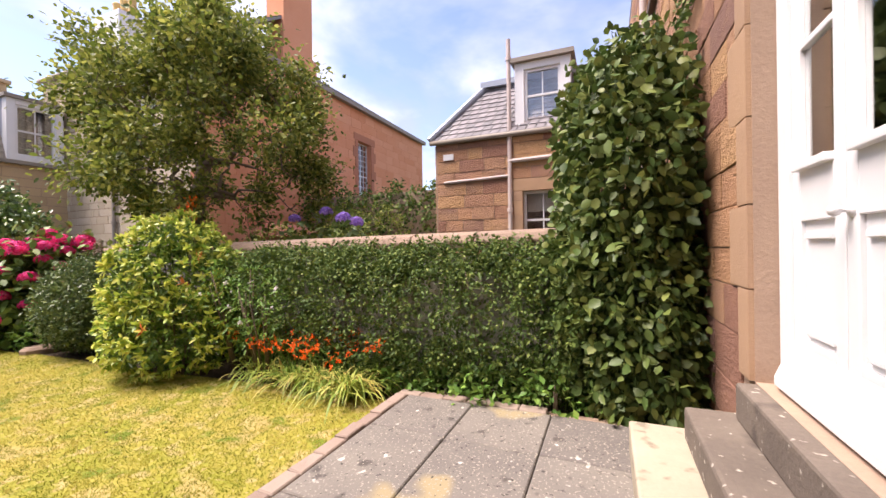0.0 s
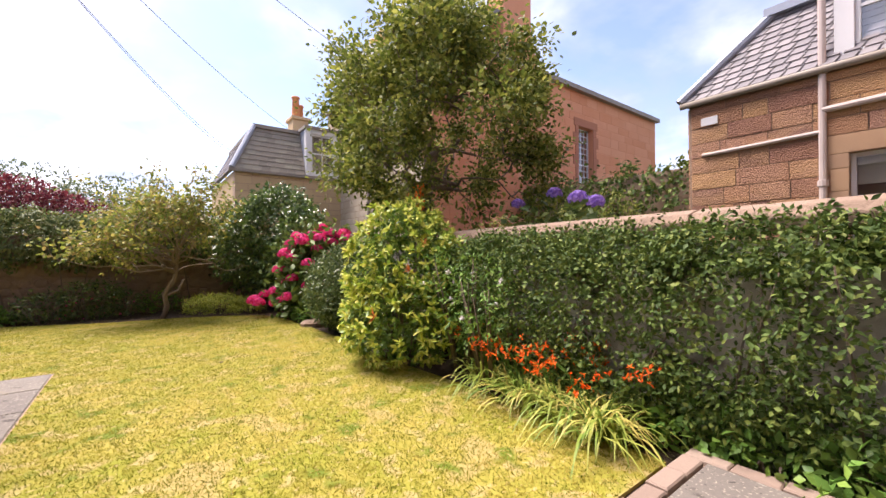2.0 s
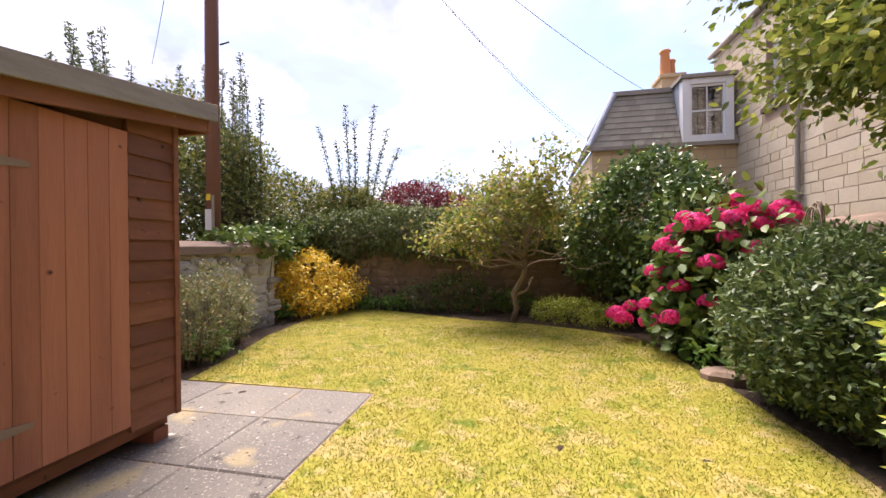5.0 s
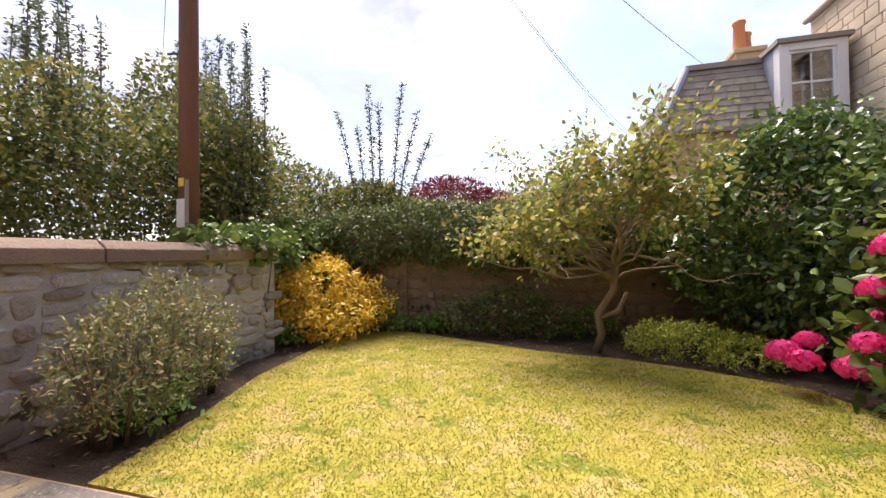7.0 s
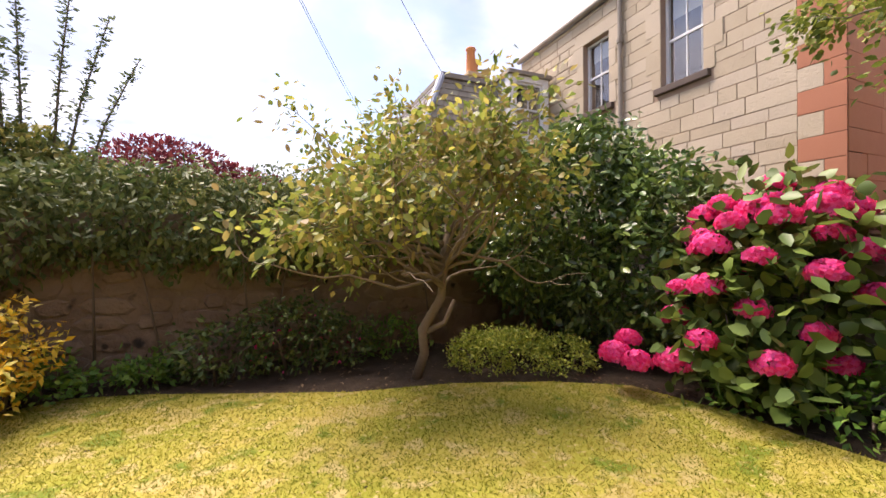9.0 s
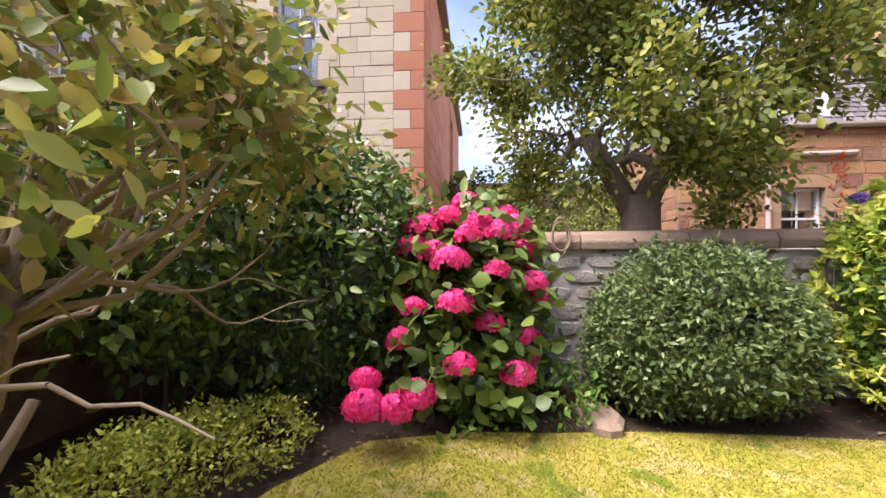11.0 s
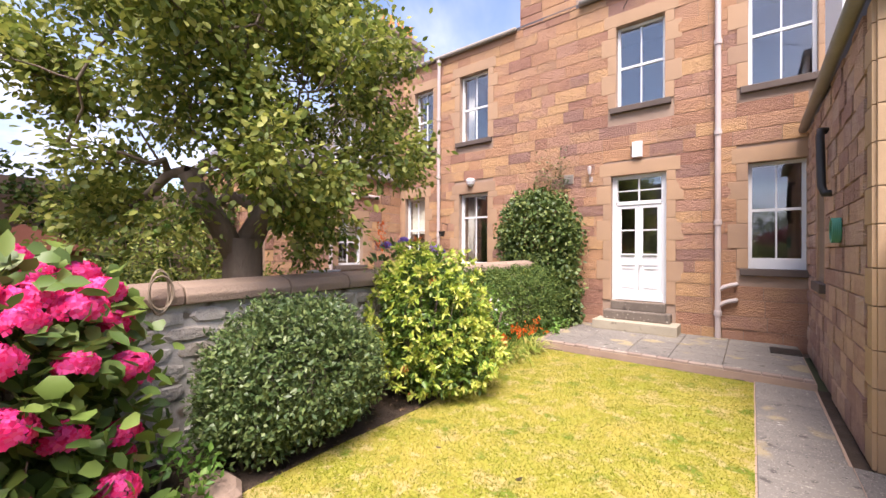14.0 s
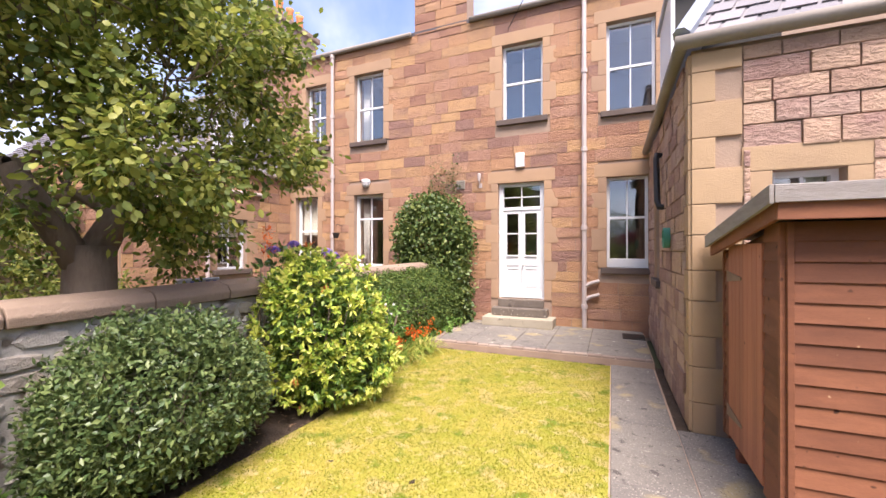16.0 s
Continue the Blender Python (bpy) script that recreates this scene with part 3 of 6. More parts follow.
def leaves(name, rng, pts, dirs, length, width, mat, parent=None, fold=0.3, curl=0.15, flat=0.6, vary=0.35, broad=False):
    """Folded leaves with a midrib, at points, along directions."""
    n = len(pts)
    dirs = norm(dirs)
    ln = (length * (1 + rng.uniform(-vary, vary, n)))[:, None]
    wd = (width * (1 + rng.uniform(-vary, vary, n)))[:, None]
    ref = norm(np.array([[0, 0, 1.0]]) * flat + rng.normal(0, 0.5, (n, 3)))
    side = norm(np.cross(dirs, ref))
    up = np.cross(side, dirs)
    b = pts
    t = pts + dirs * ln - up * ln * curl
    m = pts + dirs * ln * 0.5 - up * wd * fold * 0.5
    l = pts + dirs * ln * 0.45 - side * wd * 0.5 + up * wd * 0.05
    r = pts + dirs * ln * 0.45 + side * wd * 0.5 + up * wd * 0.05
    if broad:
        q = [pts + dirs * ln * s + side * wd * w * e + up * wd * 0.06 - up * ln * curl * s * s for e in (1, -1) for s, w in ((0.3, 0.46), (0.68, 0.42))]
        verts = np.stack([b, q[0], q[1], t, q[3], q[2], m], 1).reshape(-1, 3)
        k = np.arange(n)[:, None] * 7
        faces = np.concatenate([k + [[0, 1, 2, 3, 6]], k + [[0, 6, 3, 4, 5]]], 0)
        tone = np.repeat(rng.random(n) * 0.98, 7)
    else:
        verts = np.stack([b, r, t, l, m], 1).reshape(-1, 3)
        k = np.arange(n)[:, None] * 5
        faces = np.concatenate([k + [[0, 1, 2, 4]], k + [[0, 4, 2, 3]]], 0)
        tone = np.repeat(rng.random(n) * 0.98, 5)
    return mesh_arrays(name, verts, faces, tone, mat, parent)


def shell(rng, blobs, n, rag=0.3, floor=0.03, inner=0.25):
    """Points on lumpy blobs, more on the outside, with their outward directions."""
    blobs = np.array(blobs, float)
    area = (blobs[:, 3] * blobs[:, 4] + blobs[:, 4] * blobs[:, 5] + blobs[:, 3] * blobs[:, 5])
    who = rng.choice(len(blobs), n * 2, p=area / area.sum())
    d = norm(rng.normal(size=(n * 2, 3)))
    bump = np.zeros(n * 2)
    for f, amp in ((2.3, 0.5), (4.7, 0.35), (9.1, 0.2)):
        ph = rng.uniform(0, 6, 3)
        bump += amp * np.sin(d[:, 0] * f + ph[0] + who) * np.sin(d[:, 1] * f + ph[1]) * np.cos(d[:, 2] * f + ph[2])
    rad = 1 + rag * bump - inner * rng.random(n * 2) ** 2
    p = blobs[who, :3] + d * blobs[who, 3:] * rad[:, None]
    keep = p[:, 2] > floor
    for i, bl in enumerate(blobs):
        q = ((p - bl[:3]) / bl[3:])
        keep &= ~(((q ** 2).sum(1) < 0.5) & (who != i))
    p, d, who = p[keep][:n], d[keep][:n], who[keep][:n]
    out = norm(d / blobs[who, 3:])
    return p, out


def shrub(name, label, blobs, n, length, width, mat, seed, droop=-0.1, rag=0.25, whorl=1, inner=0.3, flat=0.6, wild=0.6, stems=14, bark=BARK, category="shrub", kind="", floor=0.03, curl=0.15, broad=False, spray=6):
    """A shrub: stems from its base and a lumpy crown of single leaves."""
    rng = np.random.default_rng(seed)
    bl = np.array(blobs, float)
    at = (float(bl[:, 0].mean()), float(bl[:, 1].mean()), 0.0)
    root = thing(name, label, category, at, kind=kind)
    p, o = shell(rng, blobs, n // whorl, rag, floor, inner)
    if whorl > 1:
        k = len(p)
        p2 = np.repeat(p, whorl, 0)
        d2 = np.repeat(o, whorl, 0) * rng.uniform(0.2, 0.9, (k * whorl, 1)) + norm(rng.normal(size=(k * whorl, 3))) * 0.9
        d2[:, 2] += droop
        leaves("foliage", rng, p2 + norm(d2) * 0.01, d2, length, width, mat, root, flat=flat, curl=curl)
    else:
        # leaves set alternately along short twigs
        g = p[: max(1, len(p) // spray)]
        w = norm(o[: len(g)] * 0.8 + rng.normal(0, wild, g.shape) + [0, 0, droop * 0.7])
        reach = length * 3.2 * rng.uniform(0.5, 1.3, (len(g), 1))
        k = np.repeat(np.arange(len(g)), spray)
        s = np.tile(np.linspace(0.0, 1.0, spray), len(g))[:, None]
        pp = g[k] + w[k] * reach[k] * (s - 0.45) + rng.normal(0, length * 0.25, (len(k), 3))
        d = w[k] * 0.6 + norm(np.cross(w[k], rng.normal(size=(len(k), 3)))) * 0.8
        d[:, 2] += droop
        low = pp[:, 2] > floor
        leaves("foliage", rng, pp[low], d[low], length, width, mat, root, flat=flat, curl=curl, broad=broad)
    m = MB()
    rnd = random.Random(seed)
    for i in range(stems):
        b = bl[i % len(bl)]
        a = rnd.uniform(0, 6.28)
        s = Vector((b[0] + 0.12 * math.cos(a), b[1] + 0.12 * math.sin(a), -0.03))
        e = Vector((b[0] + b[3] * 0.75 * math.cos(a), b[1] + b[4] * 0.75 * math.sin(a), b[2] + b[5] * rnd.uniform(0.1, 0.7)))
        mid = s.lerp(e, 0.5) + Vector((0, 0, 0.1))
        m.tube([s, mid, e], 0.014, 0.004, 5)
    under(m.make("stems", bark, smooth=True, kind="stuff"), root)
    return root, p, o, rng


def flower_heads(root, rng, centres, radius, mat, petals=70, size=0.03, name="flower_head"):
    """Mophead flowers: domes of small four-petalled florets, one mesh each."""
    for c in centres:
        r = radius * rng.uniform(0.75, 1.2)
        n = petals
        d = norm(rng.normal(size=(n, 3)))
        d[:, 2] = np.abs(d[:, 2]) * 1.1 - 0.4
        pts = np.array(c) + d * r * np.array([1, 1, 0.9]) * rng.uniform(0.9, 1.05, (n, 1))
        tang = norm(np.cross(d, rng.normal(size=(n, 3))))
        two = np.cross(d, tang)
        vs, fs = [], []
        for k in range(4):
            a = k * math.pi / 2
            s = tang * math.cos(a) + two * math.sin(a)
            w = tang * -math.sin(a) + two * math.cos(a)
            vs.append(np.stack([pts, pts + (s * 0.6 + w * 0.5) * size, pts + s * size + d * size * 0.2, pts + (s * 0.6 - w * 0.5) * size], 1))
        verts = np.concatenate(vs, 0).reshape(-1, 3)
        faces = (np.arange(n * 4)[:, None] * 4 + [[0, 1, 2, 3]])
        mesh_arrays(name, verts, faces, np.repeat(rng.random(n * 4) * 0.98, 4), mat, root)["kind"] = ""


# ---- ground, lawn, paving ----
m = MB()
m.add([(-600, -600, -0.06), (600, -600, -0.06), (600, 600, -0.06), (-600, 600, -0.06)], [(0, 1, 2, 3)])
tagged(m.make("ground", FARLAND), "flat ground that runs to the horizon", "ground", kind="structure")

rng0 = np.random.default_rng(11)
gx, gy = np.meshgrid(np.linspace(-2.3, 5.6, 90), np.linspace(-12.0, -2.3, 110))
gz = -0.03 + 0.018 * np.sin(gx * 7.1 + gy * 3.3) * np.cos(gy * 6.7) + rng0.normal(0, 0.008, gx.shape)
sv = np.stack([gx, gy, gz], 2).reshape(-1, 3)
ii = (np.arange(109)[:, None] * 90 + np.arange(89)[None]).ravel()[:, None]
soil = mesh_arrays("soil_bed", sv, ii + [[0, 1, 91, 90]], np.zeros(len(sv)), SOIL)
tagged(soil, "dark crumbly soil of the planting beds", "soil", kind="structure")

LAWN = [(-1.22, -2.52), (-1.2, -3.5), (-1.12, -4.6), (-0.98, -6.0), (-1.0, -7.0), (-0.96, -8.0), (-0.89, -8.5), (-0.86, -9.05), (-0.66, -9.75), (-0.1, -10.12), (0.74, -10.46), (1.6, -10.62), (2.4, -10.95), (3.2, -11.3), (3.75, -11.45), (4.2, -11.3), (4.45, -10.7), (4.3, -9.0), (4.02, -8.06), (3.85, -7.22), (1.98, -7.2), (1.98, -2.52)]


def inside(x, y, poly):
    c = np.zeros(x.shape, bool)
    for (x0, y0), (x1, y1) in zip(poly, poly[1:] + poly[:1]):
        cut = (y0 > y) != (y1 > y)
        c ^= cut & (x < (x1 - x0) * (y - y0) / ((y1 - y0) or 1e-9) + x0)
    return c


m = MB()
k = len(LAWN)
m.add([(x, y, 0.0) for x, y in LAWN] + [(x, y, -0.05) for x, y in LAWN], [tuple(range(k))] + [(i, (i + 1) % k, k + (i + 1) % k, k + i) for i in range(k)])
lawn = tagged(m.make("lawn", TURF), "short yellow-green mown lawn with dry patches", "lawn", kind="structure")
n = 300000
bx, by = rng0.uniform(-1.3, 4.5, n), rng0.uniform(-11.4, -2.5, n)
ok = inside(bx, by, LAWN)
bx, by = bx[ok], by[ok]
n = len(bx)
patch = 0.5 + 0.32 * np.sin(bx * 2.1 + 1.3 * np.sin(by * 1.1)) * np.sin(by * 1.7 + 0.6) + 0.3 * np.sin(bx * 9.3 + 4.1 * np.sin(by * 2.3)) * np.sin(by * 13.2 - bx * 3 + 2 * np.sin(bx * 5))
tone = np.clip(patch + rng0.normal(0, 0.17, n), 0.0, 0.98)
ang, h = rng0.uniform(0, 6.28, n), rng0.uniform(0.008, 0.02, n)
lean = rng0.normal(0, 0.018, (n, 2))
bp = np.stack([bx, by, np.zeros(n)], 1)
sd = np.stack([np.cos(ang), np.sin(ang), np.zeros(n)], 1) * 0.0028
tip = bp + np.stack([lean[:, 0], lean[:, 1], h], 1)
gv = np.stack([bp - sd, bp + sd, tip], 1).reshape(-1, 3)
grass = mesh_arrays("grass", gv, np.arange(n)[:, None] * 3 + [[0, 1, 2]], np.repeat(tone, 3), L_GRASS)
tagged(grass, "short mown grass blades, green to straw yellow", "grass")

patio = MB().box(-1.3, 2.62, -0.05, 0.085, -2.42, 0.0).make("patio", MORTAR)
tagged(patio, "raised paved terrace of worn grey flagstones", "patio", kind="structure")
path = MB().box(1.98, 2.62, -0.05, -0.005, -4.7, -2.42).box(1.98, 5.2, -0.05, -0.005, -7.2, -4.7).make("path", MORTAR)
tagged(path, "grey flagstone garden path beside the lawn", "path", kind="structure")

# ---- house ----
FAC = Plane((0, 0, 0), (1, 0, 0), (0, -1, 0))
DOOR = (-0.55, 0.55, 0.69, 3.48)
H_U2, H_U3, H_U1, H_U0 = (-0.45, 0.52, 5.0, 6.83), (1.9, 2.86, 4.9, 6.86), (-4.78, -3.81, 4.93, 6.86), (-6.55, -5.78, 4.93, 6.8)
H_W1, H_ND, H_W0, H_SD = (1.9, 2.72, 1.47, 3.46), (-4.79, -3.81, 1.38, 3.43), (-6.95, -6.1, 1.4, 3.46), (-8.0, -7.45, 0.6, 2.46)
HOLES = [DOOR, H_U2, H_U3, H_U1, H_U0, H_W1, H_ND, H_W0, H_SD]
house = wall_body("wall_house", FAC, -10.5, 6.5, -0.1, 7.62, HOLES, 0.45, MORTAR, "two storey coursed warm sandstone house wall")
# added room box behind the windows, its shade put into the dark colour
MB().box(-10.5, 6.5, -0.1, 7.4, 2.2, 2.3).make("wall_room_back", ROOMSHADE, kind="structure", label="plain added wall behind the windows, painted dim")
MB().box(-10.5, 6.5, 3.75, 3.9, 0.45, 2.2).make("floor_upper", ROOMSHADE, kind="structure", label="added upper floor inside the house, painted dim")
MB().box(-10.5, 6.5, 7.4, 7.6, 0.45, 2.3).make("ceiling_upper", ROOMSHADE, kind="structure", label="plain added upper ceiling inside the house, painted dim")
MB().box(-10.5, 6.5, -0.1, 0.6, 0.45, 2.2).make("floor_inside", ROOMSHADE, kind="structure", label="added ground floor inside the house, painted dim")
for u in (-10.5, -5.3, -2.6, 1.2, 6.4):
    MB().box(u, u + 0.1, 0.6, 7.4, 0.46, 2.19).make("wall_partition", ROOMSHADE, kind="structure", label="plain added partition wall, painted dim")
for i, hh in enumerate(HOLES):
    surround(house, FAC, hh, DRESSED, sill=None if hh in (DOOR, H_SD, H_ND) else SILL, seed=20 + i)
window(FAC, H_U2, "white two-over-two sash window in dressed stone")
window(FAC, H_U3, "white two-over-two sash window in dressed stone")
window(FAC, H_U1, "white sash window with pale curtains", curtain=[(-4.72, -4.5)])
window(FAC, H_U0, "white sash window of the next house")
window(FAC, H_W1, "tall white sash window with a panelled apron", mid=0.52, apron=0.14)
window(FAC, H_ND, "white french window with a top light", mid=0.68, rows=1, frame_w=0.08, curtain=[(-4.72, -4.5)])
window(FAC, H_W0, "white sash window with a cream blind", blind=0.55)
window(FAC, H_SD, "small white part-glazed door of the next house", mid=0.55)

# the wall head: stack over the wall, gutters
m = MB()
m.box(-2.83, -1.35, 7.56, 9.8, -0.5, 0.012, FAC)
stack = tagged(m.make("wallhead_stack", MORTAR), "sandstone wallhead chimney stack above the gutter", "chimney", kind="structure")
stones(stack, Plane((0, -0.012, 0), (1, 0, 0), (0, -1, 0)), -2.83, -1.35, 7.57, 9.75, [], 0.28, (0.3, 0.7), STONE, (-2, 0, 7), 30, seed=17)
for a, b in ((-8.6, -2.92), (-1.26, 6.4)):
    pts = [(a, -0.09, 7.62), ((a + b) / 2, -0.09, 7.61), (b, -0.09, 7.6)]
    tagged(MB().tube(pts, 0.065, sides=8).make("gutter", GUTTER, smooth=True), "half-round gutter along the wall head", "gutter", kind="structure")
slates("roof_main", None, [(-10.6, -0.05, 7.66), (6.6, -0.05, 7.66), (6.6, 5.0, 9.6), (-10.6, 5.0, 9.6)], SLATE, 0.35, 0.45)["kind"] = "structure"


def downpipe(x, y, z0, z1, label, mat=PIPE, r=0.05, hoppers=()):
    m = MB().tube([(x, y, z0), (x, y, (z0 + z1) / 2), (x, y, z1)], r, sides=10)
    z = z0 + 0.5
    while z < z1:
        m.lathe((x, y, z), [(-0.05, r * 1.1), (-0.045, r * 1.35), (0.045, r * 1.35), (0.05, r * 1.1)], 10)
        z += 1.75
    for hz in hoppers:
        m.tube([(x, y, hz - 0.12), (x + 0.1, y, hz - 0.04), (x + 0.2, y, hz), (x + 0.28, y, hz + 0.02), (x + 0.28, y + 0.1, hz + 0.02)], 0.04, sides=8)
    return tagged(m.make("downpipe", mat, smooth=False), label, "pipe", kind="structure")


downpipe(1.44, -0.09, 0.1, 7.6, "pale painted cast-iron rainwater pipe on the wall", hoppers=(0.85, 1.15))
downpipe(-5.5, -0.09, 0.0, 7.6, "pale painted rainwater pipe of the next house")
downpipe(-7.15, -4.4 + 1.65, 0.0, 6.2, "cream painted soil pipe on the rear wing")

# garden door
door = thing("garden_door", "white double door with four panes and a transom light", "door", (0, 0.1, 0.69))
PD = Plane((0, 0.1, 0), (1, 0, 0), (0, -1, 0))
m = MB()
for q in ((-0.548, -0.44, 0.69, 3.478), (0.44, 0.548, 0.69, 3.478), (-0.47, 0.47, 3.4, 3.478), (-0.47, 0.47, 2.82, 2.9)):
    m.box(*q, -0.1, 0.0, PD)
m.box(-0.015, 0.015, 2.9, 3.4, -0.07, -0.02, PD).box(-0.47, 0.47, 3.12, 3.15, -0.07, -0.02, PD)
under(m.make("frame", WHITE, bevel=0.005), door)
for s in (-1, 1):
    a, b = sorted((s * 0.004, s * 0.438))
    w = 0.075
    m = MB()
    m.box(a, a + w, 0.72, 2.815, -0.065, -0.02, PD).box(b - w, b, 0.72, 2.815, -0.065, -0.02, PD)
    m.box(a + w, b - w, 2.74, 2.815, -0.065, -0.02, PD).box(a + w, b - w, 0.72, 0.95, -0.065, -0.02, PD).box(a + w, b - w, 1.48, 1.72, -0.065, -0.02, PD)
    m.box(a + w, b - w, 0.95, 1.5, -0.055, -0.038, PD).box(a + w, b - w, 2.24, 2.27, -0.06, -0.025, PD)
    m.box(a + w, b - w, 1.70, 1.735, -0.03, 0.012, PD)
    m.box(a + w + 0.03, b - w - 0.03, 1.40, 1.425, -0.04, -0.022, PD).box(a + w + 0.03, b - w - 0.03, 0.98, 1.005, -0.04, -0.022, PD)
    under(m.make("door_leaf", WHITE, bevel=0.004), door)
    g = under(MB().box(a + w, b - w, 1.72, 2.74, -0.046, -0.042, PD).make("pane", GLASS), door)
    g.visible_shadow = False
g = under(MB().box(-0.47, 0.47, 2.9, 3.4, -0.046, -0.042, PD).make("pane", GLASS), door)
g.visible_shadow = False
m = MB().add([PD.at(u, z, d) for u in (-0.47, 0.47) for z, d in ((0.92, -0.02), (0.75, 0.05), (0.71, 0.05), (0.71, -0.02))], [(0, 1, 5, 4), (1, 2, 6, 5), (2, 3, 7, 6), (0, 1, 2, 3), (4, 5, 6, 7)])
under(m.make("weather_board", WHITE, bevel=0.004), door)
m = MB()
rings = [(0.0, 0.026), (0.006, 0.026), (0.01, 0.009), (0.03, 0.009), (0.036, 0.018), (0.05, 0.024), (0.064, 0.016), (0.068, 0.002)]
for zz, rr in rings:
    m.v += [tuple(PD.at(0.04 + rr * math.cos(2 * math.pi * j / 12), 1.5 + rr * math.sin(2 * math.pi * j / 12), zz - 0.02)) for j in range(12)]
    m.t += [0.0] * 12
m.f += [(i * 12 + j, i * 12 + (j + 1) % 12, (i + 1) * 12 + (j + 1) % 12, (i + 1) * 12 + j) for i in range(7) for j in range(12)]
under(m.make("knob", WHITE, smooth=True), door)
# steps up to the door
steps = thing("door_steps", "three worn stone steps, the lowest one cream", "steps", (0, -0.3, 0.12))
under(MB().box(-0.79, 0.82, 0.115, 0.315, -0.57, -0.001).make("step", PALE_STEP, bevel=0.015), steps)
under(MB().box(-0.63, 0.66, 0.315, 0.5, -0.30, -0.001).make("step", STEP, bevel=0.018), steps)
under(MB().box(-0.53, 0.55, 0.5, 0.688, -0.09, 0.15).make("step", STEP, bevel=0.015), steps)

# small fittings on the wall
tagged(MB().box(-0.1, 0.1, 3.83, 4.17, 0.0, 0.09, FAC).make("flue_cover", WHITE, bevel=0.01), "white box fixed to the wall above the door", "wall box")
m = MB().lathe((-4.35, -0.06, 3.62), [(0, 0.03), (0.05, 0.1), (0.14, 0.13), (0.2, 0.13), (0.22, 0.1)], 12)
tagged(m.make("alarm_box", WHITE, bevel=0.01), "white alarm box with a green foot on the wall", "alarm box")
m = MB().box(-1.62, -1.4, 3.4, 3.62, 0.02, 0.05, FAC)
for i in range(4):
    m.box(-1.6, -1.42, 3.43 + i * 0.045, 3.455 + i * 0.045, 0.05, 0.065, FAC)
tagged(m.make("wall_vent", GUTTER), "small grey louvred vent in the wall", "vent")
m = MB()
m.box(-1.03, -0.95, 3.4, 3.52, 0.0, 0.03, FAC).tube([(-0.99, -0.03, 3.5), (-0.99, -0.12, 3.52), (-0.99, -0.14, 3.58)], 0.012).lathe((-0.99, -0.14, 3.56), [(0, 0.03), (0.1, 0.045), (0.17, 0.045), (0.19, 0.01)], 10)
tagged(m.make("wall_lantern", PIPE), "small cream wall lamp beside the creeper", "lamp")
m = MB().tube([(-5.2, -0.02, 2.55), (-5.2, -0.25, 2.6), (-5.2, -0.3, 2.55)], 0.01).lathe((-5.2, -0.3, 2.2), [(0, 0.06), (0.14, 0.1), (0.15, 0.1)], 10).tube([(-5.2, -0.3, 2.34), (-5.2, -0.3, 2.55)], 0.004)
tagged(m.make("hanging_basket", BLACKIRON), "small hanging flower pot on an iron bracket", "hanging pot")

# ---- our rear wing ----
XS, YS = 2.76, -4.65
SIDE = Plane((XS, 0, 0), (0, -1, 0), (-1, 0, 0))
REAR = Plane((XS, YS, 0), (1, 0, 0), (0, -1, 0))
S_HOLE = (1.2, 1.9, 1.35, 2.9)
R_HOLE = (0.66, 1.2, 1.95, 2.62)
wing = wall_body("wall_wing_side", SIDE, 0.0, -YS - 0.4, -0.1, 3.9, [S_HOLE], 0.4, MORTAR, "rear wing side wall of rock-faced sandstone")
wingr = wall_body("wall_wing_rear", REAR, 0.0, 4.0, -0.1, 3.9, [R_HOLE], 0.4, MORTAR, "rear wing end wall of rock-faced sandstone")
surround(wing, SIDE, S_HOLE, DRESSED, seed=41)
surround(wingr, REAR, R_HOLE, GOLDEN, m=0.16, sill=None, lintel=0.24, seed=42)
window(SIDE, S_HOLE, "white sash window in the rear wing")
window(REAR, R_HOLE, "white window with a dark slatted blind", blind=0.9, recess=0.12)
# added wall in the room shade colour, behind the wing's windows
MB().box(XS + 1.2, XS + 1.3, -0.1, 3.9, YS + 0.5, -0.1).make("wall_wing_inner", ROOMSHADE, kind="structure", label="plain added inner wall of the rear wing, painted dim")
# quoins at the wing's corner
z, kk = 0.0, 0
while z < 3.84:
    hh = min(0.36 if kk % 2 else 0.31, 3.86 - z)
    wl, ws = (0.42, 0.16) if kk % 2 else (0.2, 0.26)
    mt = GOLDEN
    place_block("quoin", mt, wingr, REAR, 0.0, wl, z + 0.005, z + hh - 0.005, 0.03)
    place_block("quoin", mt, wing, SIDE, -YS - ws, -YS, z + 0.005, z + hh - 0.005, 0.03)
    z += hh
    kk += 1
m = MB().tube([(XS - 0.1, -0.12, 3.92), (XS - 0.1, -2.4, 3.93), (XS - 0.1, YS - 0.12, 3.95)], 0.07, sides=9).tube([(XS - 0.16, YS - 0.12, 3.95), (XS + 2, YS - 0.12, 3.97), (XS + 4, YS - 0.12, 3.99)], 0.07, sides=9)
tagged(m.make("gutter", GUTTER, smooth=True), "grey half-round gutter round the rear wing", "gutter", kind="structure")
slates("roof_wing_side", None, [(XS - 0.1, 0.0, 3.98), (XS - 0.1, YS - 0.1, 3.98), (XS + 0.75, YS + 0.9, 5.5), (XS + 0.75, 0.0, 5.5)], SLATE)["kind"] = "structure"
slates("roof_wing_rear", None, [(XS - 0.1, YS - 0.1, 3.98), (XS + 4.1, YS - 0.1, 3.98), (XS + 4.1, YS + 0.9, 5.5), (XS + 0.75, YS + 0.9, 5.5)], SLATE)["kind"] = "structure"
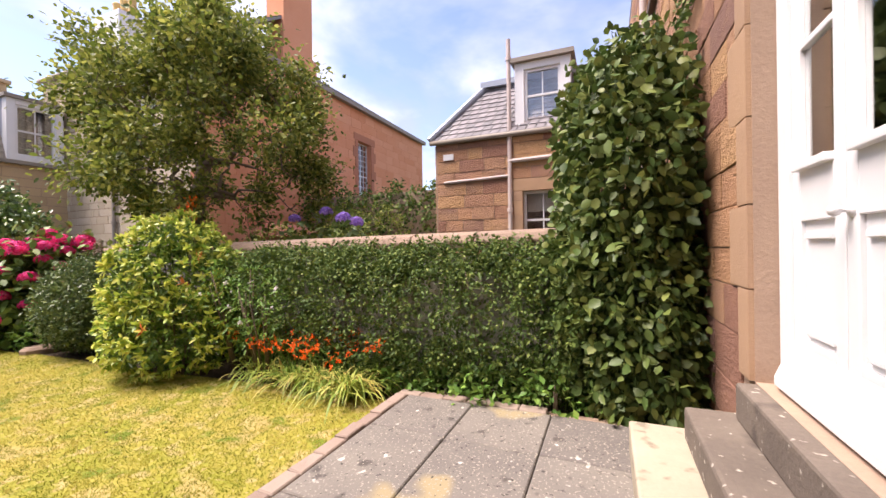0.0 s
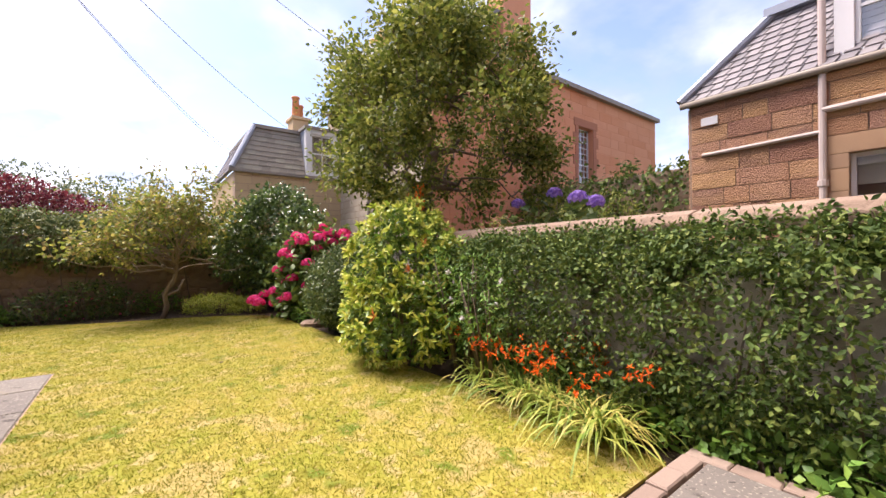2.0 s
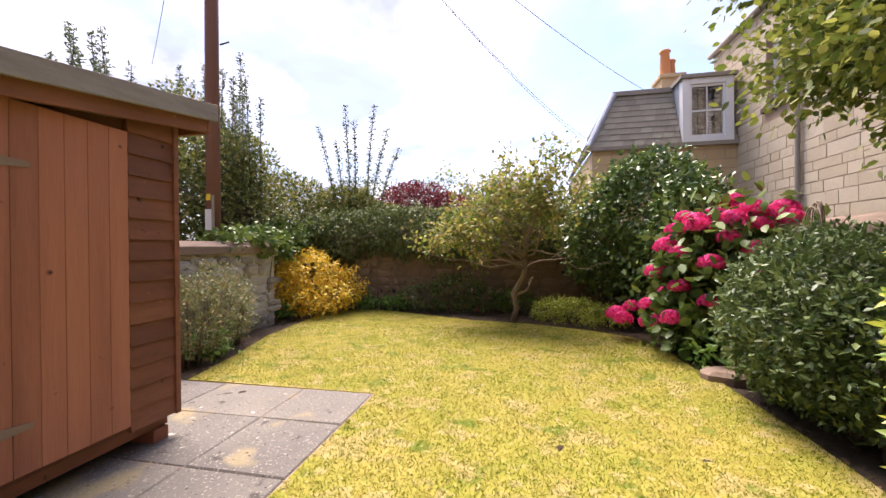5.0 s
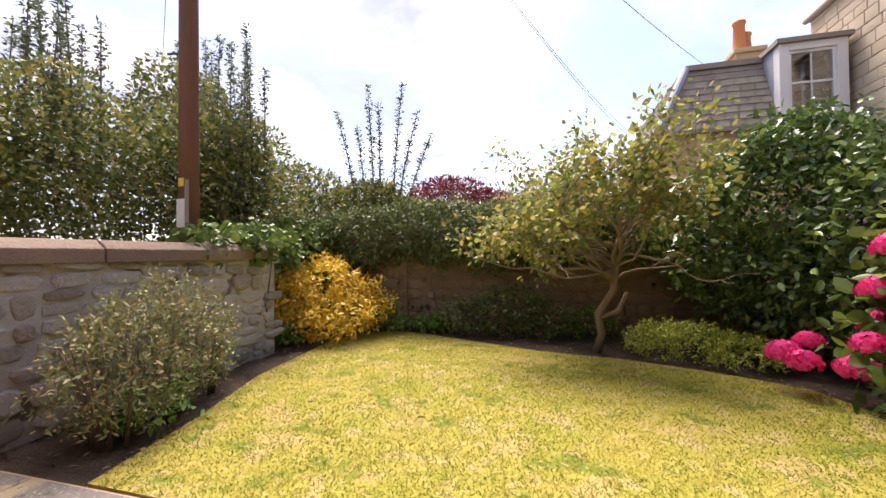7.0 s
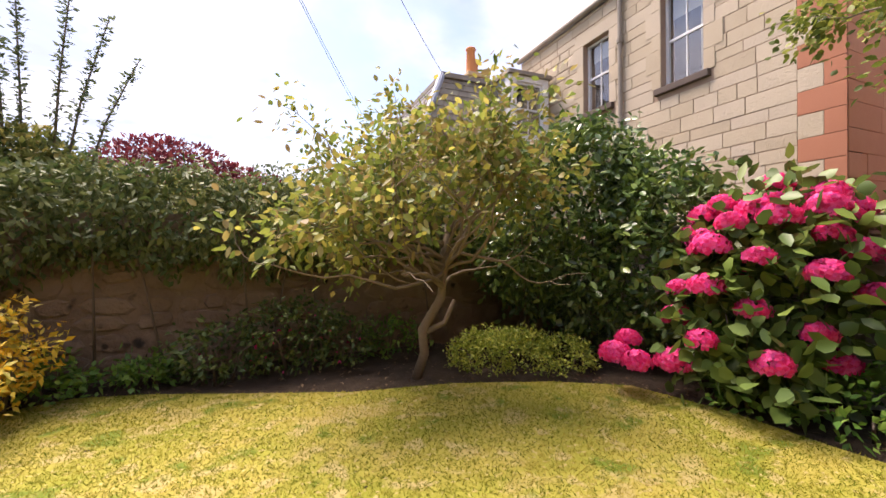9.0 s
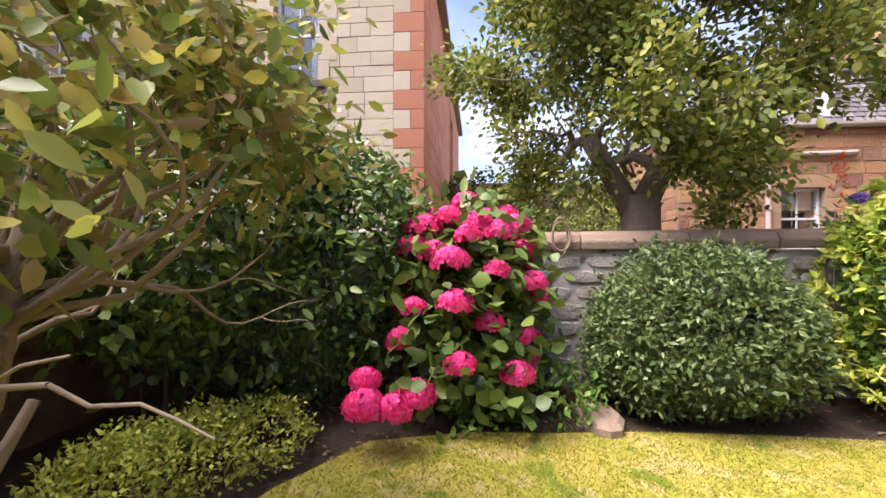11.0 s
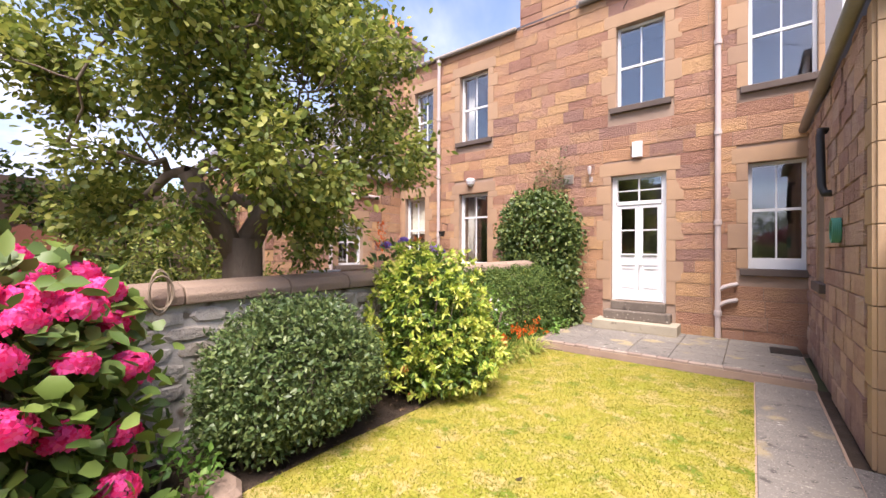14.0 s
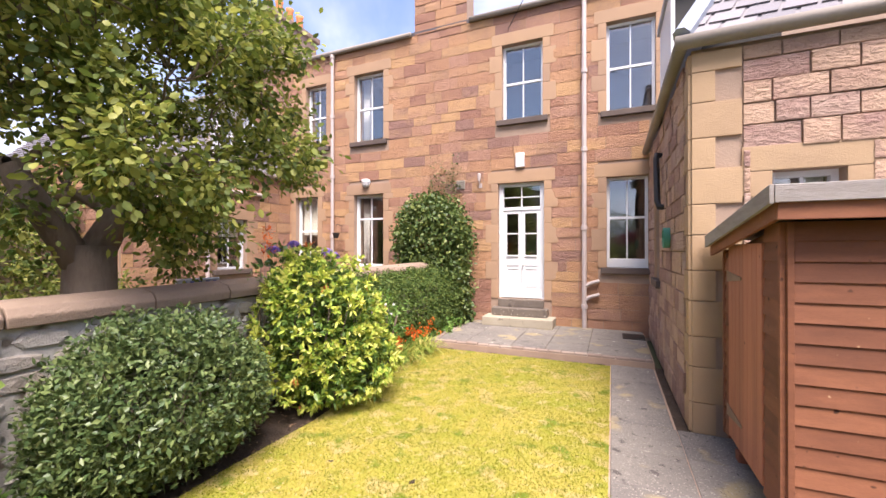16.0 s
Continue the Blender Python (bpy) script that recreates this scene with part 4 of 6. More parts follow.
MB().tube([(XS - 0.1, YS - 0.1, 4.03), (XS + 0.75, YS + 0.9, 5.55)], 0.09, sides=8).make("trim_hip", LEAD, kind="structure", label="pale lead hip flashing on the slate roof")
# dormer of the wing
dm = thing("wing_dormer", "dark slate-hung dormer with white trim", "dormer", (XS + 0.4, -1.9, 4.2), kind="structure")
under(MB().box(XS + 0.12, XS + 1.4, 4.0, 5.75, -2.55, -1.25).make("cheeks", BLACKIRON), dm)
under(MB().box(XS + 0.06, XS + 0.12, 4.0, 5.8, -2.6, -1.2).make("front_frame", WHITE, bevel=0.01), dm)
under(MB().box(XS + 0.02, XS + 1.5, 5.8, 5.9, -2.7, -1.1).make("flat_roof", LEAD), dm)
# pipe, hose, sill on the wing's side wall
m = MB().tube([(XS - 0.02, -2.3, 3.35), (XS - 0.1, -2.32, 3.36), (XS - 0.12, -2.45, 3.25), (XS - 0.12, -2.6, 2.6), (XS - 0.1, -2.68, 2.5), (XS, -2.7, 2.5)], 0.045, sides=8)
tagged(m.make("waste_pipe", BLACKIRON, smooth=True), "black cast-iron waste pipe on the wing wall", "pipe", kind="structure")
m = MB()
for i in range(5):
    m.tube([(XS - 0.05 - 0.015 * i, -3.3 + 0.1 * math.cos(a), 2.02 + 0.13 * math.sin(a)) for a in [j * 2 * math.pi / 14 for j in range(15)]], 0.011, sides=6, cap=False)
m.tube([(XS, -3.3, 2.14), (XS - 0.1, -3.3, 2.14)], 0.02)
tagged(m.make("coiled_hose", GREENHOSE, smooth=True), "green coiled hose hung on the wing wall", "hose")
tagged(MB().box(2.2, 2.6, 0.115, 0.135, -0.9, -0.4).make("door_mat", BLACKIRON, bevel=0.004), "small dark mat on the terrace by the wall", "mat")

# ---- shed ----
SX, SY0, SY1 = 3.0, -6.28, -4.9
shed = thing("garden_shed", "brown stained clapboard garden shed standing on bricks", "shed", (3.8, -5.6, 0.0))
SF = Plane((SX, SY0, 0), (0, 1, 0), (-1, 0, 0))
SR = Plane((SX, SY0, 0), (1, 0, 0), (0, -1, 0))
SB = Plane((SX, SY1, 0), (1, 0, 0), (0, 1, 0))
top = lambda y: 2.03 + (SY0 - y) * 0.14
m = MB()
m.add([(x, y, z) for x in (SX + 0.02, SX + 1.75) for y, z in ((SY0 + 0.02, 0.16), (SY1 - 0.02, 0.16), (SY1 - 0.02, top(SY1)), (SY0 + 0.02, top(SY0)))], [(0, 1, 2, 3), (4, 5, 6, 7), (0, 1, 5, 4), (1, 2, 6, 5), (2, 3, 7, 6), (3, 0, 4, 7)])
under(m.make("carcass", SHEDWOOD), shed)


def board(p, u0, u1, z0, z1, mat=SHEDWOOD):
    """A lapped board, thicker at its foot."""
    m = MB()
    m.add([p.at(u, z, d) for u in (u0, u1) for z, d in ((z0, -0.01), (z0, 0.022), (z1, 0.008), (z1, -0.01))], [(0, 1, 2, 3), (4, 5, 6, 7), (0, 1, 5, 4), (1, 2, 6, 5), (2, 3, 7, 6), (3, 0, 4, 7)])
    return under(m.make("board", mat, bevel=0.002), shed)


z = 0.16
while z < 1.93:
    for a, b, t in ((0.03, 0.33, top(SY0)), (1.2, 1.36, top(SY1))):
        if z < t - 0.03:
            board(SF, a, b, z, min(z + 0.128, t))
    board(SR, 0.03, 1.75, z, min(z + 0.128, 2.03))
    board(SB, 0.03, 1.75, z, min(z + 0.128, 1.84))
    z += 0.125
for p, u in ((SF, 0.0), (SR, 0.0), (SF, 1.345)):
    under(MB().box(u, u + 0.035, 0.15, 1.86 if u > 1 else 2.03, -0.01, 0.03, p).make("corner_post", SHEDWOOD, bevel=0.003), shed)
sd = under(MB().box(0.335, 1.195, 0.2, 1.9, 0.0, 0.005, SF).make("door", SHEDDOOR), shed)
for i in range(8):
    a = 0.337 + i * 0.107
    ob = MB().box(a, a + 0.1055, 0.2, 1.905, 0.004, 0.026, SF).make("plank", SHEDDOOR, bevel=0.003)
    under(ob, shed)
for zz in (0.42, 1.62):
    m = MB()
    m.add([SF.at(u, z, d) for d in (0.027, 0.034) for u, z in ((1.22, zz - 0.05), (1.22, zz + 0.05), (0.8, zz + 0.012), (0.8, zz - 0.012))], [(0, 1, 2, 3), (4, 5, 6, 7), (0, 1, 5, 4), (1, 2, 6, 5), (2, 3, 7, 6), (3, 0, 4, 7)])
    under(m.make("hinge", STEELHINGE), shed)
ry0, ry1 = SY0 - 0.2, SY1 + 0.15
m = MB()
zt = lambda y: 2.165 + (SY0 - y) * 0.14
m.add([(x, y, zt(y) + e) for x in (SX - 0.12, SX + 1.9) for e in (0, 0.035) for y in (ry0, ry1)], [(0, 1, 3, 2), (4, 5, 7, 6), (0, 1, 5, 4), (2, 3, 7, 6), (0, 2, 6, 4), (1, 3, 7, 5)])
under(m.make("roof", FELT), shed)
m = MB()
m.add([(x, y, zt(y) + e) for x in (SX - 0.145, SX - 0.122) for e in (-0.07, 0.045) for y in (ry0 - 0.02, ry1)], [(0, 1, 3, 2), (4, 5, 7, 6), (0, 1, 5, 4), (2, 3, 7, 6), (0, 2, 6, 4), (1, 3, 7, 5)])
under(m.make("barge_board", GREYWOOD, bevel=0.004), shed)
under(MB().box(SX - 0.12, SX + 1.9, zt(ry0) - 0.06, zt(ry0) + 0.045, ry0 - 0.025, ry0).make("fascia", GREYWOOD, bevel=0.004), shed)
under(MB().box(SX - 0.1, SX + 1.85, zt(ry0) - 0.16, zt(ry0) - 0.05, ry0 + 0.002, ry0 + 0.03).make("under_fascia", SHEDWOOD, bevel=0.004), shed)
m = MB()
m.add([(x, y, zt(y) + e) for x in (SX - 0.1, SX - 0.07) for e in (-0.15, -0.005) for y in (ry0 + 0.03, ry1)], [(0, 1, 3, 2), (4, 5, 7, 6), (0, 1, 5, 4), (2, 3, 7, 6), (0, 2, 6, 4), (1, 3, 7, 5)])
under(m.make("soffit_board", SHEDWOOD, bevel=0.003), shed)
for x in (SX + 0.1, SX + 0.9, SX + 1.6):
    under(MB().box(x - 0.05, x + 0.05, 0.085, 0.16, SY0 + 0.03, SY1 - 0.03).make("bearer", SHEDWOOD), shed)
for x in (SX + 0.02, SX + 1.4):
    for y in (SY0 + 0.05, SY1 - 0.3):
        tagged(MB().box(x, x + 0.215, 0.0, 0.085, y, y + 0.105).make("brick", BRICKRED, bevel=0.006), "red brick propping up the shed", "brick", "bricks under the shed")

# ---- garden walls ----
XW = -1.95
wz = lambda y: 1.30 + (y + 9) * 0.013
PW = Plane((XW, 0, 0), (0, -1, 0), (1, 0, 0))
party = wall_body("wall_party", PW, 0.0, 13.0, -0.1, 1.3, [], 0.36, LIME, "rubble garden wall with flaking lime render")
rubble(party, PW, 4.6, 11.0, 0.0, 1.28, RUBBLE, 300, (0.16, 0.5), 0.17, 8, 0.03)
y = -0.3
rc = random.Random(4)
while y > -12.3:
    l = rc.uniform(0.7, 1.05)
    m = MB()
    prof = [(0.06, -0.02), (0.07, 0.06), (0.02, 0.13), (-0.12, 0.165), (-0.3, 0.165), (-0.41, 0.1), (-0.42, -0.02)]
    m.add([(XW + dx, yy, wz(yy) + dz) for yy in (y - 0.006, y - l + 0.006) for dx, dz in prof], [(i, (i + 1) % 7, 7 + (i + 1) % 7, 7 + i) for i in range(7)] + [tuple(range(7)), tuple(range(7, 14))], rc.random())
    m.make("coping_stone", COPE, party, bevel=0.012)
    y -= l
XR = 4.85
PR = Plane((XR, 0, 0), (0, -1, 0), (-1, 0, 0))
rightw = wall_body("wall_side", PR, 7.0, 9.95, -0.1, 1.2, [], 0.4, LIME, "rubble stone garden wall with a rounded coping")
rubble(rightw, PR, 7.1, 9.8, 0.0, 1.18, RUBBLE, 200, (0.14, 0.42), 0.17, 9, 0.04)
y = -7.0
while y > -9.7:
    l = min(rc.uniform(0.8, 1.1), y + 10.0)
    m = MB()
    m.add([(XR + dx, yy, 1.2 + dz) for yy in (y - 0.006, y - l + 0.006) for dx, dz in ((-0.06, -0.05), (-0.06, 0.06), (0.03, 0.13), (0.3, 0.13), (0.45, 0.05), (0.45, -0.05))], [(i, (i + 1) % 6, 6 + (i + 1) % 6, 6 + i) for i in range(6)] + [tuple(range(6)), tuple(range(6, 12))], rc.random())
    m.make("coping_stone", COPE, rightw, bevel=0.01)
    y -= l
outer = Plane((5.6, 0, 0), (0, -1, 0), (-1, 0, 0))
wall_body("wall_side_outer", outer, 1.0, 7.0, -0.1, 1.2, [], 0.4, LIME, "lime rendered garden wall behind the shed")
wall_body("wall_side_end", outer, 9.9, 12.4, -0.1, 1.2, [], 0.4, LIME, "ivy-topped garden wall in the corner")
MB().box(5.25, 5.6, -0.1, 1.2, -7.0, -6.7).make("wall_side_return", LIME, kind="structure", label="short return of the garden wall")
YB = -12.0
PB = Plane((XW - 0.4, YB, 0), (1, 0, 0), (0, 1, 0))
backw = wall_body("wall_back", PB, 0.0, 8.4, -0.1, 1.6, [], 0.4, EARTHWALL, "dark weathered stone garden wall at the end")
rubble(backw, PB, 0.5, 8.2, 0.0, 1.55, EARTHWALL, 300, (0.2, 0.6), 0.22, 10, 0.03)
XN = XW - 0.36
MB().box(5.6, 6.6, -0.1, 3.9, -1.0, -0.9).make("wall_yard", MORTAR, kind="structure", label="plain wall closing the side yard")

# ---- next house's rear wing ----
NX = -7.2
NS = Plane((NX, 0, 0), (0, -1, 0), (1, 0, 0))
NR = Plane((NX - 5, -4.63, 0), (1, 0, 0), (0, -1, 0))
NH = (1.58, 2.47, 1.35, 2.68)
nw = wall_body("wall_next_wing", NS, 0.0, 4.23, -0.1, 4.0, [NH], 0.4, MORTAR, "sandstone rear wing of the next house")
surround(nw, NS, NH, DRESSED, m=0.2, seed=51)
window(NS, NH, "white sash window of the next house's wing", blind=0.35)
nwr = wall_body("wall_next_wing_end", NR, 0.0, 5.0, -0.1, 4.0, [], 0.4, MORTAR, "end wall of the next house's wing")
# closes the next wing's room with an added wall painted dim
MB().box(NX - 1.4, NX - 1.3, -0.1, 4, -4.2, -0.1).make("wall_next_inner", ROOMSHADE, kind="structure", label="plain added inner wall of the next wing, painted dim")
MB().tube([(NX + 0.1, 0, 4.0), (NX + 0.1, -2.3, 4.0), (NX + 0.1, -4.75, 4.0)], 0.06, sides=8).make("gutter_next", GUTTER, kind="structure", smooth=True, label="gutter of the next house's wing")
slates("roof_next_wing", None, [(NX + 0.08, 0, 4.05), (NX + 0.08, -4.75, 4.05), (NX - 0.65, -3.46, 5.45), (NX - 0.65, 0, 5.45)], SLATE, 0.15, 0.22)["kind"] = "structure"
slates("roof_next_wing_end", None, [(NX + 0.08, -4.75, 4.05), (NX - 5, -4.75, 4.05), (NX - 5, -3.46, 5.45), (NX - 0.65, -3.46, 5.45)], SLATE, 0.15, 0.22)["kind"] = "structure"
MB().box(NX - 5, NX - 0.5, 5.42, 5.56, -3.6, 0).make("roof_next_flat", LEAD, kind="structure", label="flat lead top of the mansard roof")
MB().tube([(NX + 0.1, -4.77, 4.08), (NX - 0.63, -3.46, 5.5)], 0.08, sides=8).make("trim_next_hip", LEAD, kind="structure", label="blue-grey lead hip of the mansard roof")
ND_ = Plane((NX + 0.02, 0, 0), (0, -1, 0), (1, 0, 0))
dm = thing("next_dormer", "white painted dormer with a sash window", "dormer", (NX, -2.0, 4.05), kind="structure")
m = MB()
for q in ((1.38, 1.6, 4.05, 5.62), (2.4, 2.62, 4.05, 5.62), (1.6, 2.4, 5.45, 5.62), (1.6, 2.4, 4.05, 4.2)):
    m.box(*q, -0.25, 0.0, ND_)
under(m.make("front_frame", WHITE, bevel=0.01), dm)
under(MB().box(1.38, 1.42, 4.1, 5.6, -1.4, -0.25, ND_).box(2.58, 2.62, 4.1, 5.6, -1.4, -0.25, ND_).make("cheeks", LEAD), dm)
under(MB().box(1.3, 2.7, 5.62, 5.72, -1.5, 0.1, ND_).make("flat_roof", GUTTER), dm)
window(ND_, (1.6, 2.4, 4.2, 5.45), "white dormer sash window reflecting the sky", recess=0.05, mid=0.52)
MB().tube([(NX + 0.06, -1.0, 3.42), (NX + 0.06, -2.75, 3.38)], 0.05, sides=8).tube([(NX + 0.05, -2.75, 3.05), (NX + 0.05, -4.4, 3.0)], 0.035, sides=8).make("pipe_next", PIPE, kind="structure", label="cream painted waste pipes across the wing wall")
tagged(MB().box(4.15, 4.42, 3.55, 3.7, 0.0, 0.05, NS).make("air_vent", WHITE, bevel=0.005), "white air vent on the wing wall", "vent")

# ---- red sandstone building ----
RX1, RY = -4.95, -9.97
RP = Plane((RX1, RY, 0), (-1, 0, 0), (0, 1, 0))
RH = (6.57, 7.52, 3.1, 5.8)
red = wall_body("wall_red", RP, 0.0, 12.6, -0.1, 7.1, [RH], 0.4, RED_STONE, "tall red sandstone building wall")
stones(red, RP, 0.0, 12.6, 0.0, 7.1, [RH], 0.36, (0.5, 1.2), RED_STONE, (-8, RY, 4), 100, seed=12, proud=0.006, bulge=0.002, joint=0.005)
surround(red, RP, RH, RED_QUOIN, m=0.2, seed=61)
window(RP, RH, "tall dark leaded window in red stone", rows=6, bars=3, frame_w=0.03, recess=0.2)
# dim-painted wall added behind the red building's window
MB().box(-17.5, -5.4, -0.1, 7, -11.4, -11.3).make("wall_red_inner", ROOMSHADE, kind="structure", label="plain added inner wall of the red building, painted dim")
slates("roof_red", None, [(RX1 - 2, RY + 0.15, 7.15), (-17.6, RY + 0.15, 7.15), (-15.5, -13.5, 9.6), (RX1 - 2, -13.5, 9.6)], SLATE, 0.35, 0.5)["kind"] = "structure"
MB().box(-17.6, RX1, 7.02, 7.18, RY + 0.02, RY + 0.2).make("trim_red_eave", GUTTER, kind="structure", label="dark eaves gutter of the red building")
ch = thing("red_chimney", "tall red sandstone chimney stack", "chimney", (-8.3, RY, 7.0), kind="structure")
under(MB().box(-9.1, -7.55, 6.9, 7.9, RY - 0.8, RY + 0.03).box(-8.95, -7.65, 7.9, 11.5, RY - 0.75, RY - 0.02).make("stack", RED_STONE, bevel=0.02), ch)
# pale stone side of the same block
GP = Plane((RX1, RY, 0), (0, -1, 0), (1, 0, 0))
GW = [(4.1, 4.92, 4.5, 6.2), (1.93, 2.78, 4.35, 6.2)]
pale = wall_body("wall_pale", GP, 0.0, 7.6, -0.1, 6.9, GW, 0.4, MORTAR, "pale coursed stone house wall with red quoins")
stones(pale, GP, 0.55, 7.6, 0.0, 6.9, GW, 0.24, (0.3, 0.8), PALE_STONE, (RX1, -11.5, 4), 200, seed=13, proud=0.012, bulge=0.01)
for i, g in enumerate(GW):
    surround(pale, GP, g, PALE_STONE, m=0.2, seed=70 + i)
    window(GP, g, "white sash window with pale blind reflecting sky", curtain=[(g[0] + 0.05, g[0] + 0.3)], blind=0.25)
# added backing behind the pale house's windows, coloured as room shade
MB().box(RX1 - 1.3, RX1 - 1.2, -0.1, 6.8, -17, RY - 1.5).make("wall_pale_inner", ROOMSHADE, kind="structure", label="plain added inner wall of the pale house, painted dim")
z, kk = 0.0, 0
while z < 6.8:
    place_block("quoin", RED_QUOIN, pale, GP, 0.0, 0.55 if kk % 2 else 0.24, z + 0.004, z + 0.34, 0.02)
    if kk % 2 == 0:
        place_block("stone", PALE_STONE, pale, GP, 0.25, 0.55, z + 0.004, z + 0.34, 0.016)
    z += 0.345
    kk += 1
MB().tube([(RX1 + 0.1, RY - 0.3, 6.95), (RX1 + 0.1, -17.6, 6.95)], 0.07, sides=8).make("gutter_pale", GUTTER, kind="structure", smooth=True, label="dark gutter of the pale stone house")
slates("roof_pale", None, [(RX1 + 0.05, RY - 0.1, 6.98), (RX1 + 0.05, -17.6, 6.98), (RX1 - 3, -17.6, 9.0), (RX1 - 3, RY - 0.1, 9.0)], SLATE, 0.35, 0.5)["kind"] = "structure"
downpipe(RX1 + 0.08, -13.7, 0.0, 6.9, "dark downpipe between the upper windows", GUTTER)
ch = thing("white_chimney", "white rendered chimney with buff clay pots", "chimney", (RX1 - 1, -15.2, 7.2), kind="structure")
under(MB().box(RX1 - 1.6, RX1 - 0.6, 7.1, 9.0, -15.9, -14.6).make("stack", WHITE, bevel=0.02), ch)
m = MB()
for i in range(3):
    m.lathe((RX1 - 1.1, -15.6 + i * 0.4, 9.0), [(0, 0.14), (0.1, 0.13), (0.5, 0.11), (0.6, 0.14), (0.65, 0.12)])
under(m.make("pots", BUFFPOT, smooth=True), ch)

# ---- mansard house beyond the end wall ----
MY = -16.25
MP = Plane((0, MY, 0), (-1, 0, 0), (0, 1, 0))
mans = wall_body("wall_mansard", MP, 1.2, 4.95, -0.1, 4.0, [], 0.4, MORTAR, "tan ashlar house wall under a mansard roof")
stones(mans, MP, 1.2, 4.95, 1.0, 4.0, [], 0.24, (0.4, 0.9), TAN_STONE, (-3, MY, 3), 60, seed=14, proud=0.01, bulge=0.004)
MB().box(-1.6, -1.2, -0.1, 4.0, -22, MY - 0.4).make("wall_mansard_side", TAN_STONE, kind="structure", label="side wall of the mansard house")
slates("roof_mansard", None, [(-1.1, MY + 0.12, 4.05), (-4.95, MY + 0.12, 4.05), (-4.95, MY - 0.6, 5.75), (-1.95, MY - 0.6, 5.75)], BROWN_SLATE, 0.22, 0.3)["kind"] = "structure"
slates("roof_mansard_side", None, [(-1.1, MY + 0.12, 4.05), (-1.1, -22, 4.05), (-1.95, -22, 5.75), (-1.95, MY - 0.6, 5.75)], SLATE, 0.25, 0.35)["kind"] = "structure"
MB().box(-4.95, -1.9, 5.72, 5.85, -22, MY - 0.5).make("roof_mansard_flat", GUTTER, kind="structure", label="flat top of the mansard roof")
MB().tube([(-1.08, MY + 0.14, 4.08), (-1.93, MY - 0.58, 5.8)], 0.09, sides=8).make("trim_mansard_hip", LEAD, kind="structure", label="blue-grey lead hip flashing")
MB().box(-4.95, -1.0, 3.96, 4.06, MY + 0.0, MY + 0.16).make("trim_mansard_gutter", GUTTER, kind="structure", label="dark gutter of the mansard house")
DP = Plane((0, MY + 0.16, 0), (-1, 0, 0), (0, 1, 0))
dm = thing("mansard_dormer", "white dormer with a four-pane sash window", "dormer", (-4.15, MY, 4.1), kind="structure")
m = MB()
for q in ((3.55, 3.74, 4.06, 5.8), (4.62, 4.81, 4.06, 5.8), (3.74, 4.62, 5.64, 5.8), (3.74, 4.62, 4.06, 4.2)):
    m.box(*q, -0.25, 0.0, DP)
under(m.make("front_frame", WHITE, bevel=0.01), dm)
under(MB().box(3.55, 3.6, 4.1, 5.8, -1.2, -0.25, DP).box(4.76, 4.81, 4.1, 5.8, -1.2, -0.25, DP).box(3.6, 4.76, 4.1, 5.8, -1.2, -1.1, DP).make("cheeks", LEAD), dm)
under(MB().box(3.48, 4.88, 5.8, 5.9, -1.3, 0.08, DP).make("flat_roof", GUTTER), dm)
window(DP, (3.74, 4.62, 4.2, 5.64), "white four-pane dormer window", recess=0.05)
ch = thing("mansard_chimney", "stone chimney with orange clay pots", "chimney", (-4.0, -20, 5.8), kind="structure")
under(MB().box(-4.75, -4.05, 5.8, 7.15, -20.2, -19.4).box(-4.83, -3.97, 7.15, 7.28, -20.3, -19.3).make("stack", TAN_STONE, bevel=0.02), ch)
m = MB()
for px_, py_, ph in ((-4.25, -19.65, 0.95), (-4.52, -19.95, 0.7)):
    m.lathe((px_, py_, 7.28), [(0, 0.2), (0.1, 0.18), (ph - 0.12, 0.15), (ph - 0.06, 0.19), (ph, 0.17)])
under(m.make("pots", TERRA, smooth=True), ch)
# chimney of the far party gable
ch = thing("far_chimney", "red-brown stone chimney with a row of pots", "chimney", (-8.6, 2.0, 7.6), kind="structure")
under(MB().box(-9.4, -8.6, 7.5, 9.9, 0.4, 2.8).box(-9.5, -8.5, 9.9, 10.1, 0.3, 2.9).make("stack", COPE, bevel=0.03), ch)
m = MB()
for i in range(4):
    m.lathe((-9.0, 0.8 + i * 0.5, 10.1), [(0, 0.16), (0.1, 0.15), (0.6, 0.12), (0.7, 0.15)])
under(m.make("pots", TERRA, smooth=True), ch)
# low red shed and ivy-clad wall past the tree
fs = thing("far_shed", "low red-brown shed with a pitched roof", "shed", (-6.3, -8.7, 0))
under(MB().box(-6.9, -5.7, 0, 1.75, -9.3, -8.1).make("walls", SHEDRED), fs)
under(MB().add([(-7.0, -9.4, 1.75), (-5.6, -9.4, 1.75), (-5.6, -8.0, 1.75), (-7.0, -8.0, 1.75), (-7.0, -8.7, 2.1), (-5.6, -8.7, 2.1)], [(0, 1, 5, 4), (3, 2, 5, 4), (1, 2, 5), (0, 3, 4), (0, 1, 2, 3)]).make("roof", SHEDRED), fs)
MB().box(-8.95, -8.6, -0.1, 3.1, -9.9, -4.7).make("wall_ivy", MORTAR, kind="structure", label="garden wall hidden under ivy")
